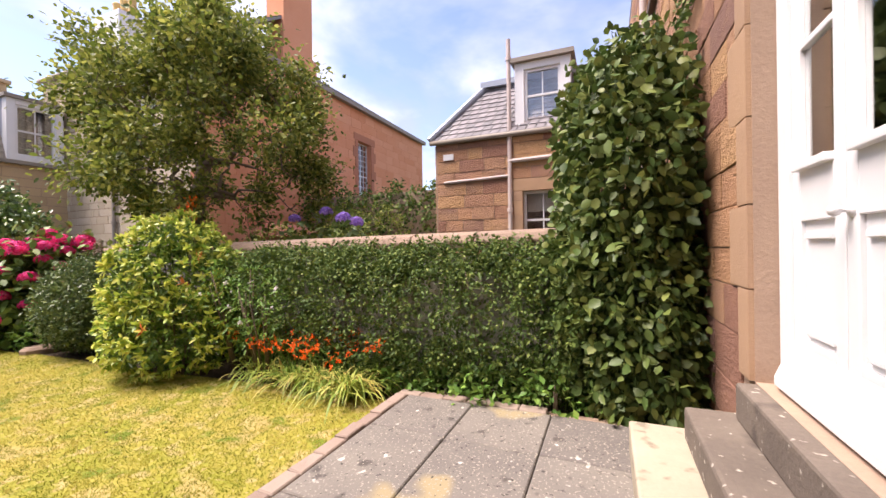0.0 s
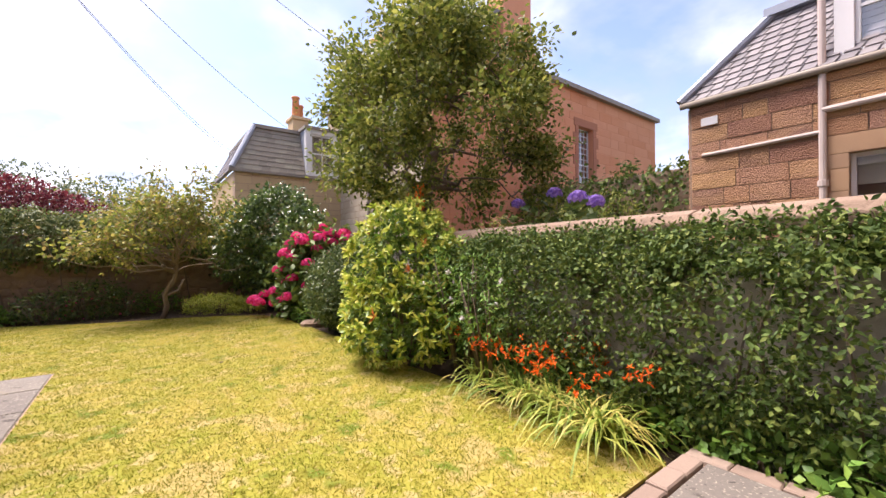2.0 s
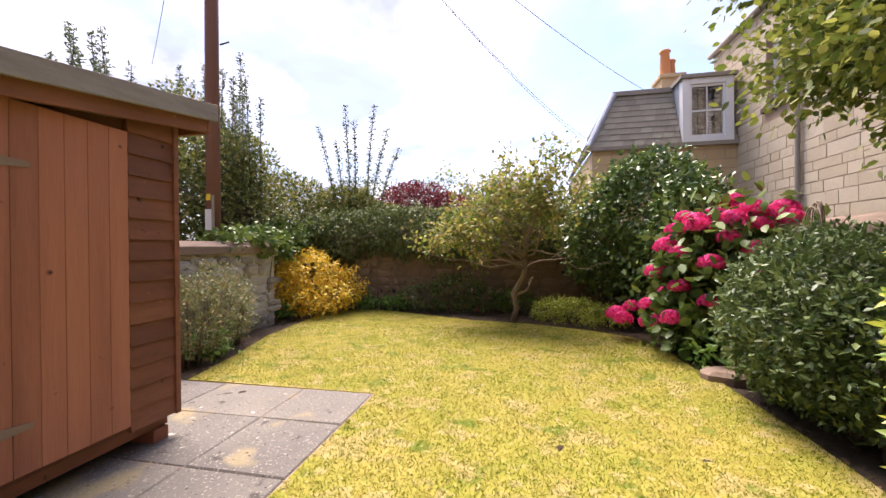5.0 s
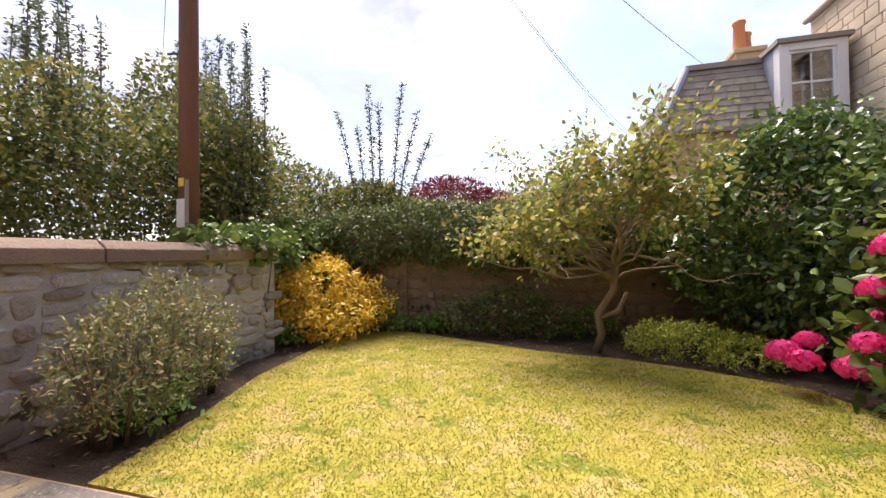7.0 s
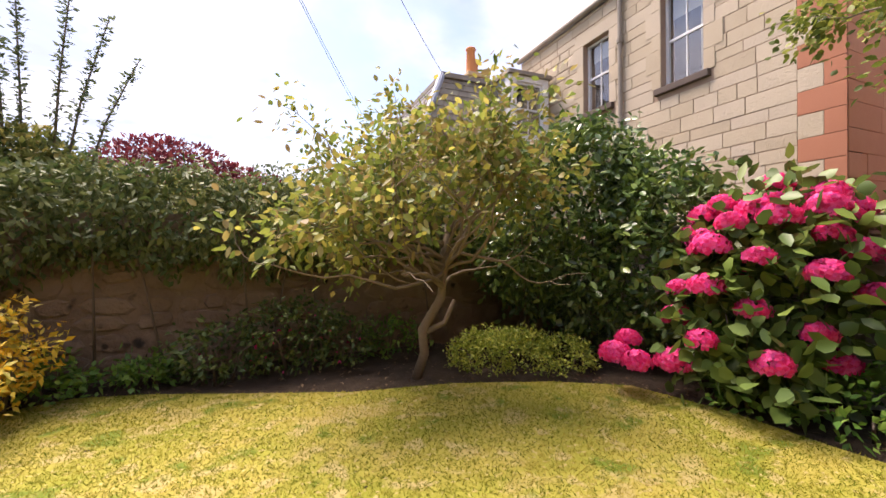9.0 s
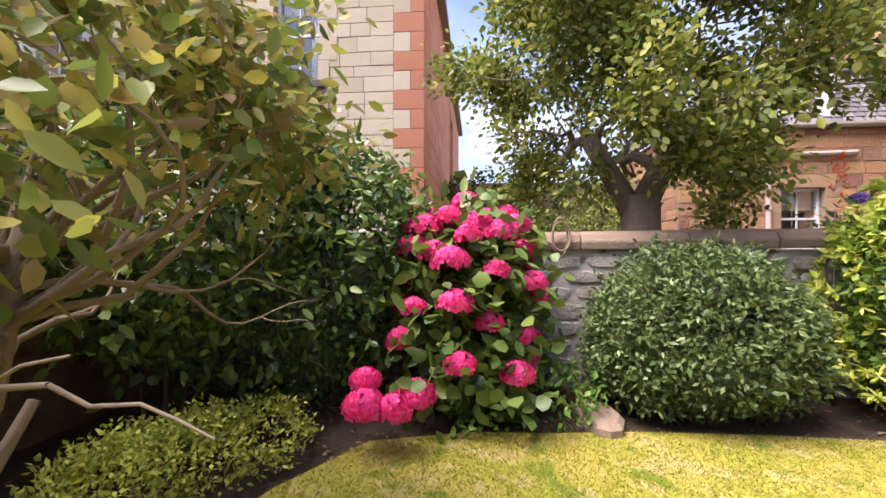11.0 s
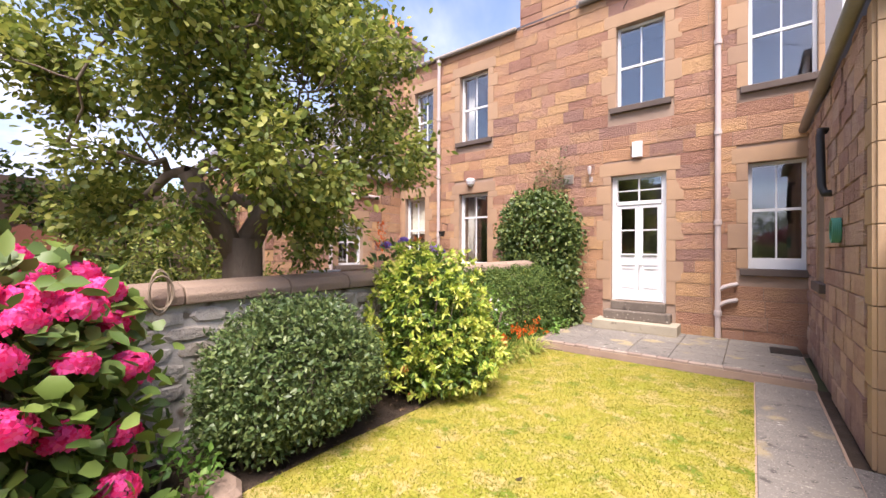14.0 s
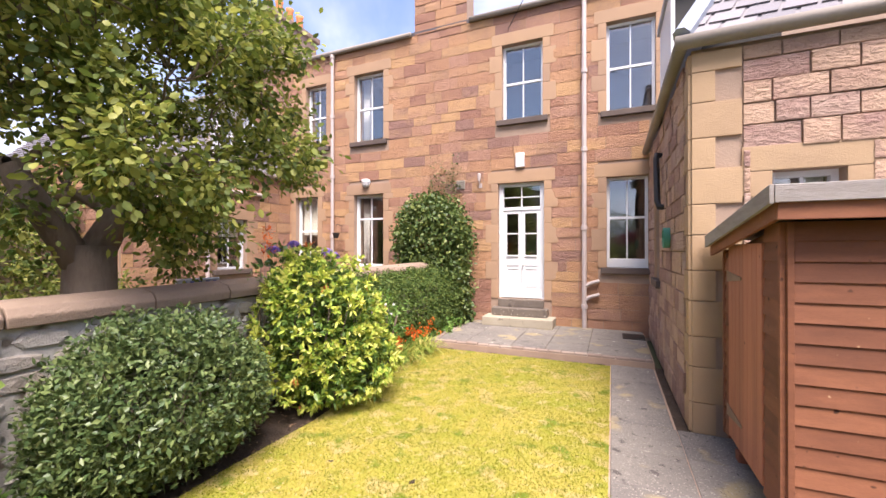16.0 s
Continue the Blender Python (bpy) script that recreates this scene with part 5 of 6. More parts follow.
# ---- planting ----
# hedge on the party wall
hedge_blobs = [(XW + 0.28, y, 0.7, 0.42, 0.75, 0.72) for y in (-1.0, -1.7, -2.4, -3.1, -3.8, -4.4)] + [(XW + 0.05, y, 1.3, 0.3, 0.7, 0.16) for y in (-1.2, -2.2, -3.2, -4.2)]
shrub("clipped_hedge", "dense dark green small-leaved hedge against the wall", hedge_blobs, 62000, 0.042, 0.024, L_HEDGE, 101, droop=-0.15, rag=0.12, inner=0.35, category="hedge", stems=18)
shrub("wall_creeper", "dark green creeper bushing out over the house corner", [(-2.1, -0.5, 2.1, 1.0, 0.55, 1.15), (-2.0, -0.55, 1.0, 0.85, 0.6, 1.0), (-1.75, -0.45, 0.45, 0.6, 0.5, 0.5)], 19000, 0.08, 0.064, L_CREEPER, 102, broad=True, spray=4, droop=-0.5, rag=0.14, inner=0.3, flat=0.3, category="creeper", stems=10, wild=0.4)
tr = np.random.default_rng(77)
pts = np.stack([tr.uniform(-2.4, -1.5, 260), np.full(260, -0.06), 3.2 + np.abs(tr.normal(0, 0.45, 260))], 1)
ob = leaves("climbing_shoots", tr, pts, np.stack([tr.normal(0, 1, 260), np.full(260, -0.4), tr.normal(-0.2, 0.6, 260)], 1), 0.06, 0.04, L_CREEPER)
tagged(ob, "thin creeper shoots climbing the house wall", "creeper", kind="stuff")

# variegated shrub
# body leaves coloured darker as inner shade, paler whorls lie over them
sh, p, o, rng = shrub("variegated_shrub", "yellow and green whorled evergreen shrub", [(-1.28, -5.5, 0.95, 0.62, 0.7, 0.72), (-1.2, -5.35, 0.5, 0.66, 0.75, 0.5), (-1.35, -5.6, 1.4, 0.4, 0.45, 0.35)], 8400, 0.075, 0.034, L_YELLOW_SHADED, 103, whorl=7, rag=0.25, inner=0.5)
q, o = shell(rng, [(-1.28, -5.5, 0.95, 0.66, 0.76, 0.76), (-1.2, -5.35, 0.5, 0.7, 0.8, 0.5), (-1.35, -5.6, 1.42, 0.42, 0.48, 0.38)], 760, 0.25, 0.1, 0.1)
q = q + o * 0.05
q2 = np.repeat(q, 9, 0)
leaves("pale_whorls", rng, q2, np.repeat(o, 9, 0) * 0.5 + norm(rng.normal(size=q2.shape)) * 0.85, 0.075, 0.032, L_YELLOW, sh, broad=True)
qq = np.repeat(q[:14] + [0, 0, 0.02], 9, 0)
leaves("new_shoots", rng, qq, np.repeat(o[:14], 9, 0) * 0.6 + norm(rng.normal(size=qq.shape)) * 0.6, 0.08, 0.022, F_SALMON, sh)
# slender rose with white flowers between shrub and hedge
sh, p, o, rng = shrub("white_rose", "straggling rose with thin stems and white flowers", [(-1.4, -4.5, 0.85, 0.5, 0.45, 0.52), (-1.35, -4.1, 0.7, 0.42, 0.38, 0.45)], 2000, 0.06, 0.02, L_WEED, 104, rag=0.4, inner=0.7, stems=26)
for c in p[:24]:
    pts = np.repeat(c[None], 6, 0)
    leaves("flower", rng, pts, rng.normal(size=(6, 3)) + [0.6, 0, 0.3], 0.032, 0.03, F_WHITE, sh)["kind"] = ""

shrub("round_shrub", "dense rounded dark grey-green shrub", [(-1.4, -7.3, 0.66, 0.66, 0.78, 0.66), (-1.35, -7.7, 0.5, 0.45, 0.45, 0.42), (-1.35, -6.9, 0.55, 0.5, 0.45, 0.45)], 24000, 0.052, 0.027, L_ROUND, 105, droop=0.15, rag=0.14, inner=0.35, stems=16)

# pink hydrangea
hb = [(-1.55, -9.12, 0.85, 0.7, 0.56, 0.68), (-1.2, -9.12, 0.45, 0.45, 0.48, 0.4), (-1.6, -9.12, 1.25, 0.58, 0.46, 0.38)]
sh, p, o, rng = shrub("pink_hydrangea", "mophead hydrangea bush with hot pink flowers", hb, 2600, 0.13, 0.095, L_HYD, 106, broad=True, spray=3, droop=-0.1, rag=0.12, inner=0.45, stems=16, wild=0.4)
pc, oc = shell(rng, hb, 1500, 0.08, 0.3, 0.02)
chosen = []
for c, d in zip(pc, oc):
    if (d[2] > 0.0 or d[0] > 0.45) and c[2] > 0.25 and all(np.linalg.norm(c - e) > (0.17 if c[2] > 1.2 else 0.26) for e in chosen) and len(chosen) < 58:
        chosen.append(c)
chosen += [np.array(c) for c in ((-0.46, -9.73, 0.33), (-0.5, -9.55, 0.3), (-0.66, -9.78, 0.42))]
flower_heads(sh, rng, [c + (c - [-1.5, -9.12, 0.8]) * 0.12 if c[1] > -9.55 else c for c in chosen], 0.122, F_PINK, 130, 0.034)

# dark camellia by the corner
shrub("camellia", "large glossy dark green camellia bush", [(-1.25, -11.05, 1.45, 1.05, 0.8, 1.2), (-1.5, -10.7, 0.85, 0.85, 0.75, 0.85), (-1.3, -10.9, 2.2, 0.7, 0.6, 0.5), (-0.6, -11.2, 1.4, 0.7, 0.6, 0.9), (-1.5, -10.1, 1.2, 0.62, 0.6, 1.05)], 19000, 0.09, 0.046, L_CAMELLIA, 107, broad=True, spray=5, droop=-0.25, rag=0.2, inner=0.4, stems=20, category="bush")

# climber over the end wall
shrub("wall_climber", "dense climber hanging over the end wall", [(x, YB + 0.05 + 0.1 * math.sin(x * 3), 1.55 + 0.08 * math.sin(x * 2.2), 0.65, 0.42, 0.5) for x in (5.2, 4.5, 3.8, 3.1, 2.4, 1.7, 1.0, 0.3)], 20000, 0.085, 0.04, L_IVY, 108, droop=-0.5, rag=0.2, inner=0.4, floor=0.85, category="climber")
shrub("ivy_on_coping", "pale green ivy trailing over the side wall", [(5.05, -9.2, 1.36, 0.28, 0.35, 0.13), (5.0, -9.75, 1.36, 0.34, 0.4, 0.18), (5.3, -10.3, 1.3, 0.45, 0.45, 0.26), (5.5, -11.0, 1.4, 0.45, 0.5, 0.24), (5.5, -11.6, 1.5, 0.4, 0.4, 0.25)], 3800, 0.085, 0.075, L_HYD, 109, broad=True, droop=-0.3, rag=0.3, stems=4, floor=0.95, category="ivy")


def branch(m, rnd, a, d, length, r, depth, tips, bend=0.25, up=0.1, fork=3):
    """A crooked limb that forks; the ends of the last twigs are gathered."""
    pts, p, v = [a], Vector(a), Vector(d).normalized()
    for i in range(4):
        v = (v + Vector((rnd.uniform(-1, 1), rnd.uniform(-1, 1), rnd.uniform(-1, 1))) * bend + Z * up).normalized()
        p = p + v * length / 4
        pts.append(p)
    m.tube(pts, r, r * 0.55, 7 if r > 0.03 else 5, cap=False)
    if depth == 0:
        tips.append((p, v))
        tips.append((pts[2], v))
        return
    for i in range(fork):
        s = pts[rnd.choice((2, 3, 4))] if i else p
        w = (v + Vector((rnd.uniform(-1, 1), rnd.uniform(-1, 1), rnd.uniform(-0.6, 0.9))) * 0.9).normalized()
        branch(m, rnd, s, w, length * rnd.uniform(0.55, 0.8), r * 0.5, depth - 1, tips, bend, up, fork)


def twig_leaves(rng, tips, per, radius, length, width, mat, root, droop=-0.2, name="foliage", broad=False):
    c = np.array([tuple(t[0]) for t in tips])
    v = np.array([tuple(t[1]) for t in tips])
    k = np.repeat(np.arange(len(c)), per)
    off = rng.normal(size=(len(k), 3)) * radius * 0.55
    p = c[k] + off + v[k] * rng.uniform(-0.5, 0.5, (len(k), 1)) * radius
    d = norm(off) * 0.6 + v[k] * 0.4 + rng.normal(0, 0.45, p.shape)
    d[:, 2] += droop
    return leaves(name, rng, p, d, length, width, mat, root, broad=broad)


# big apple tree in the next garden
rnd = random.Random(21)
rng = np.random.default_rng(21)
tree = thing("apple_tree", "large spreading apple tree with a forked trunk", "tree", (-2.65, -7.2, 0))
m, tips = MB(), []
T0 = Vector((-2.65, -7.2, 1.75))
m.tube([(-2.6, -7.25, -0.1), (-2.62, -7.22, 0.2), (-2.66, -7.22, 0.9), (-2.65, -7.2, 1.9)], 0.29, 0.2, 12)
m.tube([(-2.65, -7.15, 1.45), (-2.68, -7.4, 1.95), (-2.75, -7.75, 2.6)], 0.15, 0.1, 9)
m.tube([(-2.65, -7.2, 1.75), (-2.6, -7.0, 2.2), (-2.5, -6.65, 2.8)], 0.16, 0.1, 9)
crown = Vector((-2.75, -6.95, 3.3))
ends = []
while len(ends) < 185:
    q = Vector((rnd.uniform(-1, 1), rnd.uniform(-1, 1), rnd.uniform(-0.6, 1)))
    if 0.3 < q.length < 1.0:
        lump = 1 + 0.13 * math.sin(q.x * 5 + 1) * math.sin(q.y * 6 + 2) + 0.08 * math.sin(q.z * 9)
        ends.append(crown + Vector((q.x * 1.3, q.y * 1.85, q.z * 1.75)) * lump)
ends.sort(key=lambda e: (e - T0).length)
nodes = [(T0 + Vector((0, 0, 0.1)), 0.13), (Vector((-2.68, -7.4, 1.95)), 0.11), (Vector((-2.75, -7.75, 2.6)), 0.09), (Vector((-2.6, -7.0, 2.2)), 0.11), (Vector((-2.5, -6.65, 2.8)), 0.09)]
for i, e in enumerate(ends):
    s0, r0 = min(nodes, key=lambda k: (k[0] - e).length + 0.25 * max(0, k[0].z - e.z))
    r = max(0.014, r0 * 0.72)
    mid = s0.lerp(e, 0.5) + Vector((rnd.uniform(-0.1, 0.1), rnd.uniform(-0.1, 0.1), rnd.uniform(-0.02, 0.12)))
    m.tube([s0, mid, e], r, r * 0.65, 7 if r > 0.03 else 5, cap=False)
    nodes += [(mid, r * 0.85), (e, r * 0.65)]
    if (e - crown).length > 0.75 and i % 5:
        branch(m, rnd, e, (e - crown) + Vector((0, 0, 0.35)), rnd.uniform(0.25, 0.5), 0.01, 1, tips, 0.35, 0.06, 3)
under(m.make("trunk_and_limbs", BARK, smooth=True), tree)
twig_leaves(rng, tips, 52, 0.23, 0.075, 0.05, L_TREE, tree, broad=True)
m = MB()
for t, v in tips[:26]:
    m.lathe((t[0], t[1], t[2] - 0.1), [(0, 0.008), (0.012, 0.024), (0.03, 0.031), (0.048, 0.025), (0.056, 0.008)], 8)
under(m.make("apples", L_WEED, smooth=True, kind="stuff"), tree)

# open little tree by the end wall
rnd = random.Random(5)
rng = np.random.default_rng(5)
lt = thing("small_tree", "small open tree with bare twisted limbs and spotted leaves", "tree", (0.82, -10.8, 0))
m, tips = MB(), []
m.tube([(0.95, -10.85, -0.05), (0.88, -10.8, 0.2), (0.93, -10.72, 0.45), (0.76, -10.66, 0.75), (0.74, -10.62, 1.05), (0.7, -10.6, 1.35)], 0.05, 0.034, 9)
m.tube([(0.93, -10.74, 0.4), (0.7, -10.72, 0.5), (0.62, -10.66, 0.72)], 0.03, 0.02, 8)
for i in range(24):
    a = i * 2.399 + 0.4
    z0 = 0.85 + 0.5 * ((i * 0.7549) % 1.0)
    d = Vector((math.cos(a) * 1.1 + 0.42, math.sin(a) * 0.8 + 0.1, rnd.uniform(0.25, 0.95)))
    branch(m, rnd, Vector((0.75 - 0.06 * (z0 - 1.0), -10.62, z0)), d, rnd.uniform(0.65, 1.0), 0.019, 2, tips, 0.5, 0.1, 2)
for d in ((0.5, 0.8, 0.3), (0.95, 0.45, 0.25), (0.2, 0.9, 0.4)):
    branch(m, rnd, Vector((0.72, -10.61, 1.05)), d, 0.7, 0.022, 2, tips, 0.3, 0.03, 2)
under(m.make("trunk_and_limbs", PALEBARK, smooth=True), lt)
tips = [t for t in tips if ((t[0] - Vector((1.9, -9.3, 1.45))).length > 1.2 or (t[0] - Vector((1.9, -9.3, 1.45))).length > 0.7 and 1.3 < t[0].z < 1.75 and t[0].y < -9.55) and (t[0].z > 1.35 or t[0].x > 1.1)]
twig_leaves(rng, tips, 34, 0.19, 0.075, 0.042, L_SMALLTREE, lt, -0.35, broad=True)

shrub("lime_groundcover", "low mound of lime-green small-leaved groundcover", [(0.25, -10.72, 0.12, 0.38, 0.28, 0.26), (-0.1, -10.55, 0.12, 0.4, 0.28, 0.27), (-0.42, -10.38, 0.1, 0.35, 0.28, 0.22), (0.0, -10.8, 0.1, 0.4, 0.3, 0.22)], 7500, 0.034, 0.018, L_COVER, 110, droop=0.2, rag=0.2, stems=4, category="groundcover")
sh, p, o, rng = shrub("fuchsia", "low dark green fuchsia with red drooping flowers", [(2.05, -11.55, 0.36, 0.55, 0.35, 0.36), (2.7, -11.5, 0.25, 0.4, 0.3, 0.26), (1.6, -11.5, 0.25, 0.35, 0.3, 0.26)], 2600, 0.06, 0.032, L_CREEPER, 111, droop=-0.1, rag=0.3, stems=8)
leaves("flowers", rng, np.repeat(p[:34], 4, 0), rng.normal(0, 0.4, (136, 3)) + [0, 0.2, -0.8], 0.035, 0.014, F_PINK, sh)
shrub("golden_shrub", "golden yellow leaved loose shrub", [(4.75, -11.0, 0.65, 0.65, 0.6, 0.45), (4.45, -10.7, 0.35, 0.6, 0.55, 0.32), (5.0, -11.3, 0.9, 0.4, 0.4, 0.3), (4.2, -11.2, 0.45, 0.4, 0.35, 0.35), (5.1, -10.5, 0.6, 0.4, 0.45, 0.4)], 7500, 0.065, 0.034, L_GOLD, 112, droop=-0.1, rag=0.3, inner=0.5, stems=22, bark=PALEBARK)
shrub("grey_shrub", "twiggy grey-green shrub with small leaves", [(4.35, -8.05, 0.55, 0.38, 0.42, 0.5), (4.25, -7.65, 0.45, 0.36, 0.36, 0.42), (4.5, -8.5, 0.45, 0.3, 0.36, 0.42)], 8500, 0.045, 0.016, L_GREY, 113, droop=0.25, rag=0.35, inner=0.55, stems=34)
for i, (x, y, r, hh) in enumerate(((3.9, -11.55, 0.28, 0.22), (3.3, -11.6, 0.22, 0.16), (5.0, -10.2, 0.3, 0.16), (-1.3, -8.45, 0.42, 0.25), (-1.15, -9.0, 0.3, 0.18), (-1.55, -2.5, 0.25, 0.2), (-1.42, -1.7, 0.3, 0.24), (-1.42, -1.1, 0.25, 0.3), (-1.5, -2.05, 0.25, 0.18), (4.3, -7.9, 0.3, 0.14), (0.95, -11.7, 0.35, 0.3))):
    shrub("low_plant", "low green leafy plant at the bed's edge", [(x, y, hh * 0.4, r, r, hh)], 420, 0.07, 0.038, L_WEED, 120 + i, droop=0.1, rag=0.3, stems=3, category="plant")


def strappy(name, label, x, y, n, length, seed, heads):
    """A clump of arching strap leaves with orange flower sprays."""
    rng = np.random.default_rng(seed)
    root = thing(name, label, "plant", (x, y, 0))
    a = rng.uniform(0, 6.28, n)
    ln = length * rng.uniform(0.6, 1.15, n)
    out = rng.uniform(0.35, 0.95, n)
    b0 = np.stack([x + rng.normal(0, 0.09, n), y + rng.normal(0, 0.09, n), np.zeros(n)], 1)
    dx = np.stack([np.cos(a), np.sin(a), np.zeros(n)], 1)
    sd = np.stack([-np.sin(a), np.cos(a), np.zeros(n)], 1)
    rows = []
    for s in np.linspace(0, 1, 6):
        r = ln * out * s
        h = ln * (1.05 * s - (0.35 + 0.75 * out) * s ** 2)
        c = b0 + dx * r[:, None] + np.array([[0, 0, 1.0]]) * np.maximum(h, 0.01 + 0 * h)[:, None]
        w = 0.010 * (1 - s) ** 0.6 + 0.0012
        rows += [c - sd * w, c + sd * w]
    verts = np.stack(rows, 1).reshape(-1, 3)
    k = np.arange(n)[:, None] * 12
    faces = np.concatenate([k + [[2 * i, 2 * i + 1, 2 * i + 3, 2 * i + 2]] for i in range(5)], 0)
    mesh_arrays("foliage", verts, faces, np.repeat(rng.random(n) * 0.98, 12), L_BLADE, root)
    m = MB()
    for i in range(heads):
        t = rng.uniform(0, 6.28)
        e = Vector((x + math.cos(t) * rng.uniform(0.2, 0.45), y + math.sin(t) * rng.uniform(0.2, 0.45), rng.uniform(0.36, 0.55)))
        m.tube([(x, y, 0), ((x + e.x) / 2, (y + e.y) / 2, e.z * 0.75), e], 0.004, 0.002, 4)
        c = np.array(e)[None] + rng.normal(0, 0.05, (5, 3)) * [1, 1, 0.5]
        leaves("flower_spray", rng, np.repeat(c, 5, 0), rng.normal(size=(25, 3)) + [0, 0, 0.3], 0.034, 0.011, F_ORANGE, root)
    under(m.make("flower_stalks", L_WEED), root)


strappy("crocosmia", "arching strappy clump with orange flower sprays", -1.2, -2.95, 210, 0.62, 201, 9)
strappy("crocosmia", "arching strappy clump with orange flower sprays", -1.25, -3.65, 190, 0.6, 202, 9)
strappy("crocosmia", "arching strappy clump with orange flower sprays", -1.3, -3.3, 140, 0.6, 203, 10)
strappy("crocosmia", "arching strappy clump with orange flower sprays", -1.35, -4.15, 120, 0.6, 204, 9)

# leaf litter on the beds
lr = np.random.default_rng(88)
lx, ly = lr.uniform(-1.9, 5.5, 5000), lr.uniform(-11.9, -2.5, 5000)
ok = ~inside(lx, ly, LAWN) & ~((lx > 1.9) & (ly > -7.3))
lp = np.stack([lx[ok], ly[ok], lr.uniform(-0.01, 0.012, ok.sum())], 1)
ob = leaves("leaf_litter", lr, lp, np.stack([lr.normal(size=len(lp)), lr.normal(size=len(lp)), lr.normal(0, 0.15, len(lp))], 1), 0.045, 0.022, LITTER, flat=3.0)
tagged(ob, "dry brown leaves and twigs on the soil", "leaf litter", kind="stuff")

# blue hydrangea beyond the party wall
hb = [(-2.75, -4.4, 1.45, 0.4, 0.65, 0.35), (-2.8, -4.4, 0.8, 0.45, 0.6, 0.7)]
sh, p, o, rng = shrub("blue_hydrangea", "blue-violet mophead hydrangea behind the wall", hb, 900, 0.13, 0.085, L_HYD, 115, droop=0.0, rag=0.15, wild=0.4)
flower_heads(sh, rng, [(-2.5, -3.75, 1.76), (-2.5, -3.95, 1.82), (-2.65, -4.95, 1.86), (-2.75, -4.45, 1.95)], 0.1, F_BLUE, 80, 0.03)
sh, p, o, rng = shrub("orange_spike_plant", "tall spike of orange flowers behind the shrub", [(-1.75, -5.9, 1.55, 0.1, 0.1, 0.2)], 60, 0.08, 0.02, L_WEED, 116, stems=3)
c = np.stack([np.full(70, -1.75) + rng.normal(0, 0.03, 70), np.full(70, -5.9) + rng.normal(0, 0.03, 70), rng.uniform(1.78, 2.12, 70)], 1)
leaves("flower_spike", rng, c, rng.normal(size=(70, 3)) + [0, 0, 0.8], 0.06, 0.016, F_ORANGE, sh)


def deck_chair(x, y, rz):
    root = thing("deck_chair", "folding garden chair with blue striped canvas", "chair", (x, y, 0), "deck chairs in the next garden")
    m, s = MB(), MB()
    pl = Plane((x, y, 0), (math.cos(rz), math.sin(rz), 0), (-math.sin(rz), math.cos(rz), 0))
    for u in (-0.25, 0.25):
        m.tube([pl.at(u, 0.0, 0.35), pl.at(u, 1.45, -0.35)], 0.02, sides=6).tube([pl.at(u, 0.0, -0.3), pl.at(u, 0.6, 0.3)], 0.02, sides=6)
    m.tube([pl.at(-0.27, 1.45, -0.35), pl.at(0.27, 1.45, -0.35)], 0.02, sides=6)
    under(m.make("frame", WHITE), root)
    for i in range(10):
        a = -0.24 + i * 0.048
        t = MB().add([pl.at(a, 1.43, -0.345), pl.at(a + 0.046, 1.43, -0.345), pl.at(a + 0.046, 0.45, 0.05), pl.at(a, 0.45, 0.05), pl.at(a, 1.43, -0.35), pl.at(a + 0.046, 1.43, -0.35), pl.at(a + 0.046, 0.45, 0.045), pl.at(a, 0.45, 0.045)], [(0, 1, 2, 3), (4, 5, 6, 7), (0, 1, 5, 4), (1, 2, 6, 5), (2, 3, 7, 6), (3, 0, 4, 7)])
        under(t.make("canvas_stripe", STRIPE if i % 2 else WHITE), root)


deck_chair(-3.4, -4.0, 0.9)
deck_chair(-3.6, -5.6, 1.3)

# ivy on the far wall
shrub("far_ivy", "dense dark ivy over a garden wall", [(-8.65, -9.5 + 0.72 * i, 2.2, 0.42, 0.65, 1.15 + 0.12 * math.sin(i * 2.1)) for i in range(7)] + [(-8.6, -9.3 + 0.9 * i, 0.8, 0.45, 0.7, 0.9) for i in range(6)], 12000, 0.11, 0.085, L_HEDGE, 117, droop=-0.4, rag=0.15, category="ivy", stems=4)
shrub("next_garden_shrub", "mixed green shrubs in the next garden", [(-4.3, -9.0, 0.9, 0.8, 0.6, 0.9), (-5.3, -8.0, 1.0, 0.9, 0.9, 1.0), (-5.0, -6.4, 0.7, 0.8, 0.9, 0.8), (-6.2, -6.6, 1.1, 0.8, 0.8, 1.2), (-7.6, -6.6, 1.3, 0.9, 0.9, 1.4), (-6.6, -5.4, 0.8, 0.7, 0.6, 0.9), (-4.2, -7.9, 0.7, 0.6, 0.7, 0.85), (-4.2, -5.6, 0.6, 0.6, 0.7, 0.75), (-8.2, -8.2, 1.4, 0.7, 0.6, 1.5), (-9.3, -8.8, 1.4, 0.8, 0.6, 1.6), (-11.2, -9.2, 1.5, 1.0, 0.6, 1.7)], 18000, 0.075, 0.045, L_TREE, 118, droop=-0.1, rag=0.25)

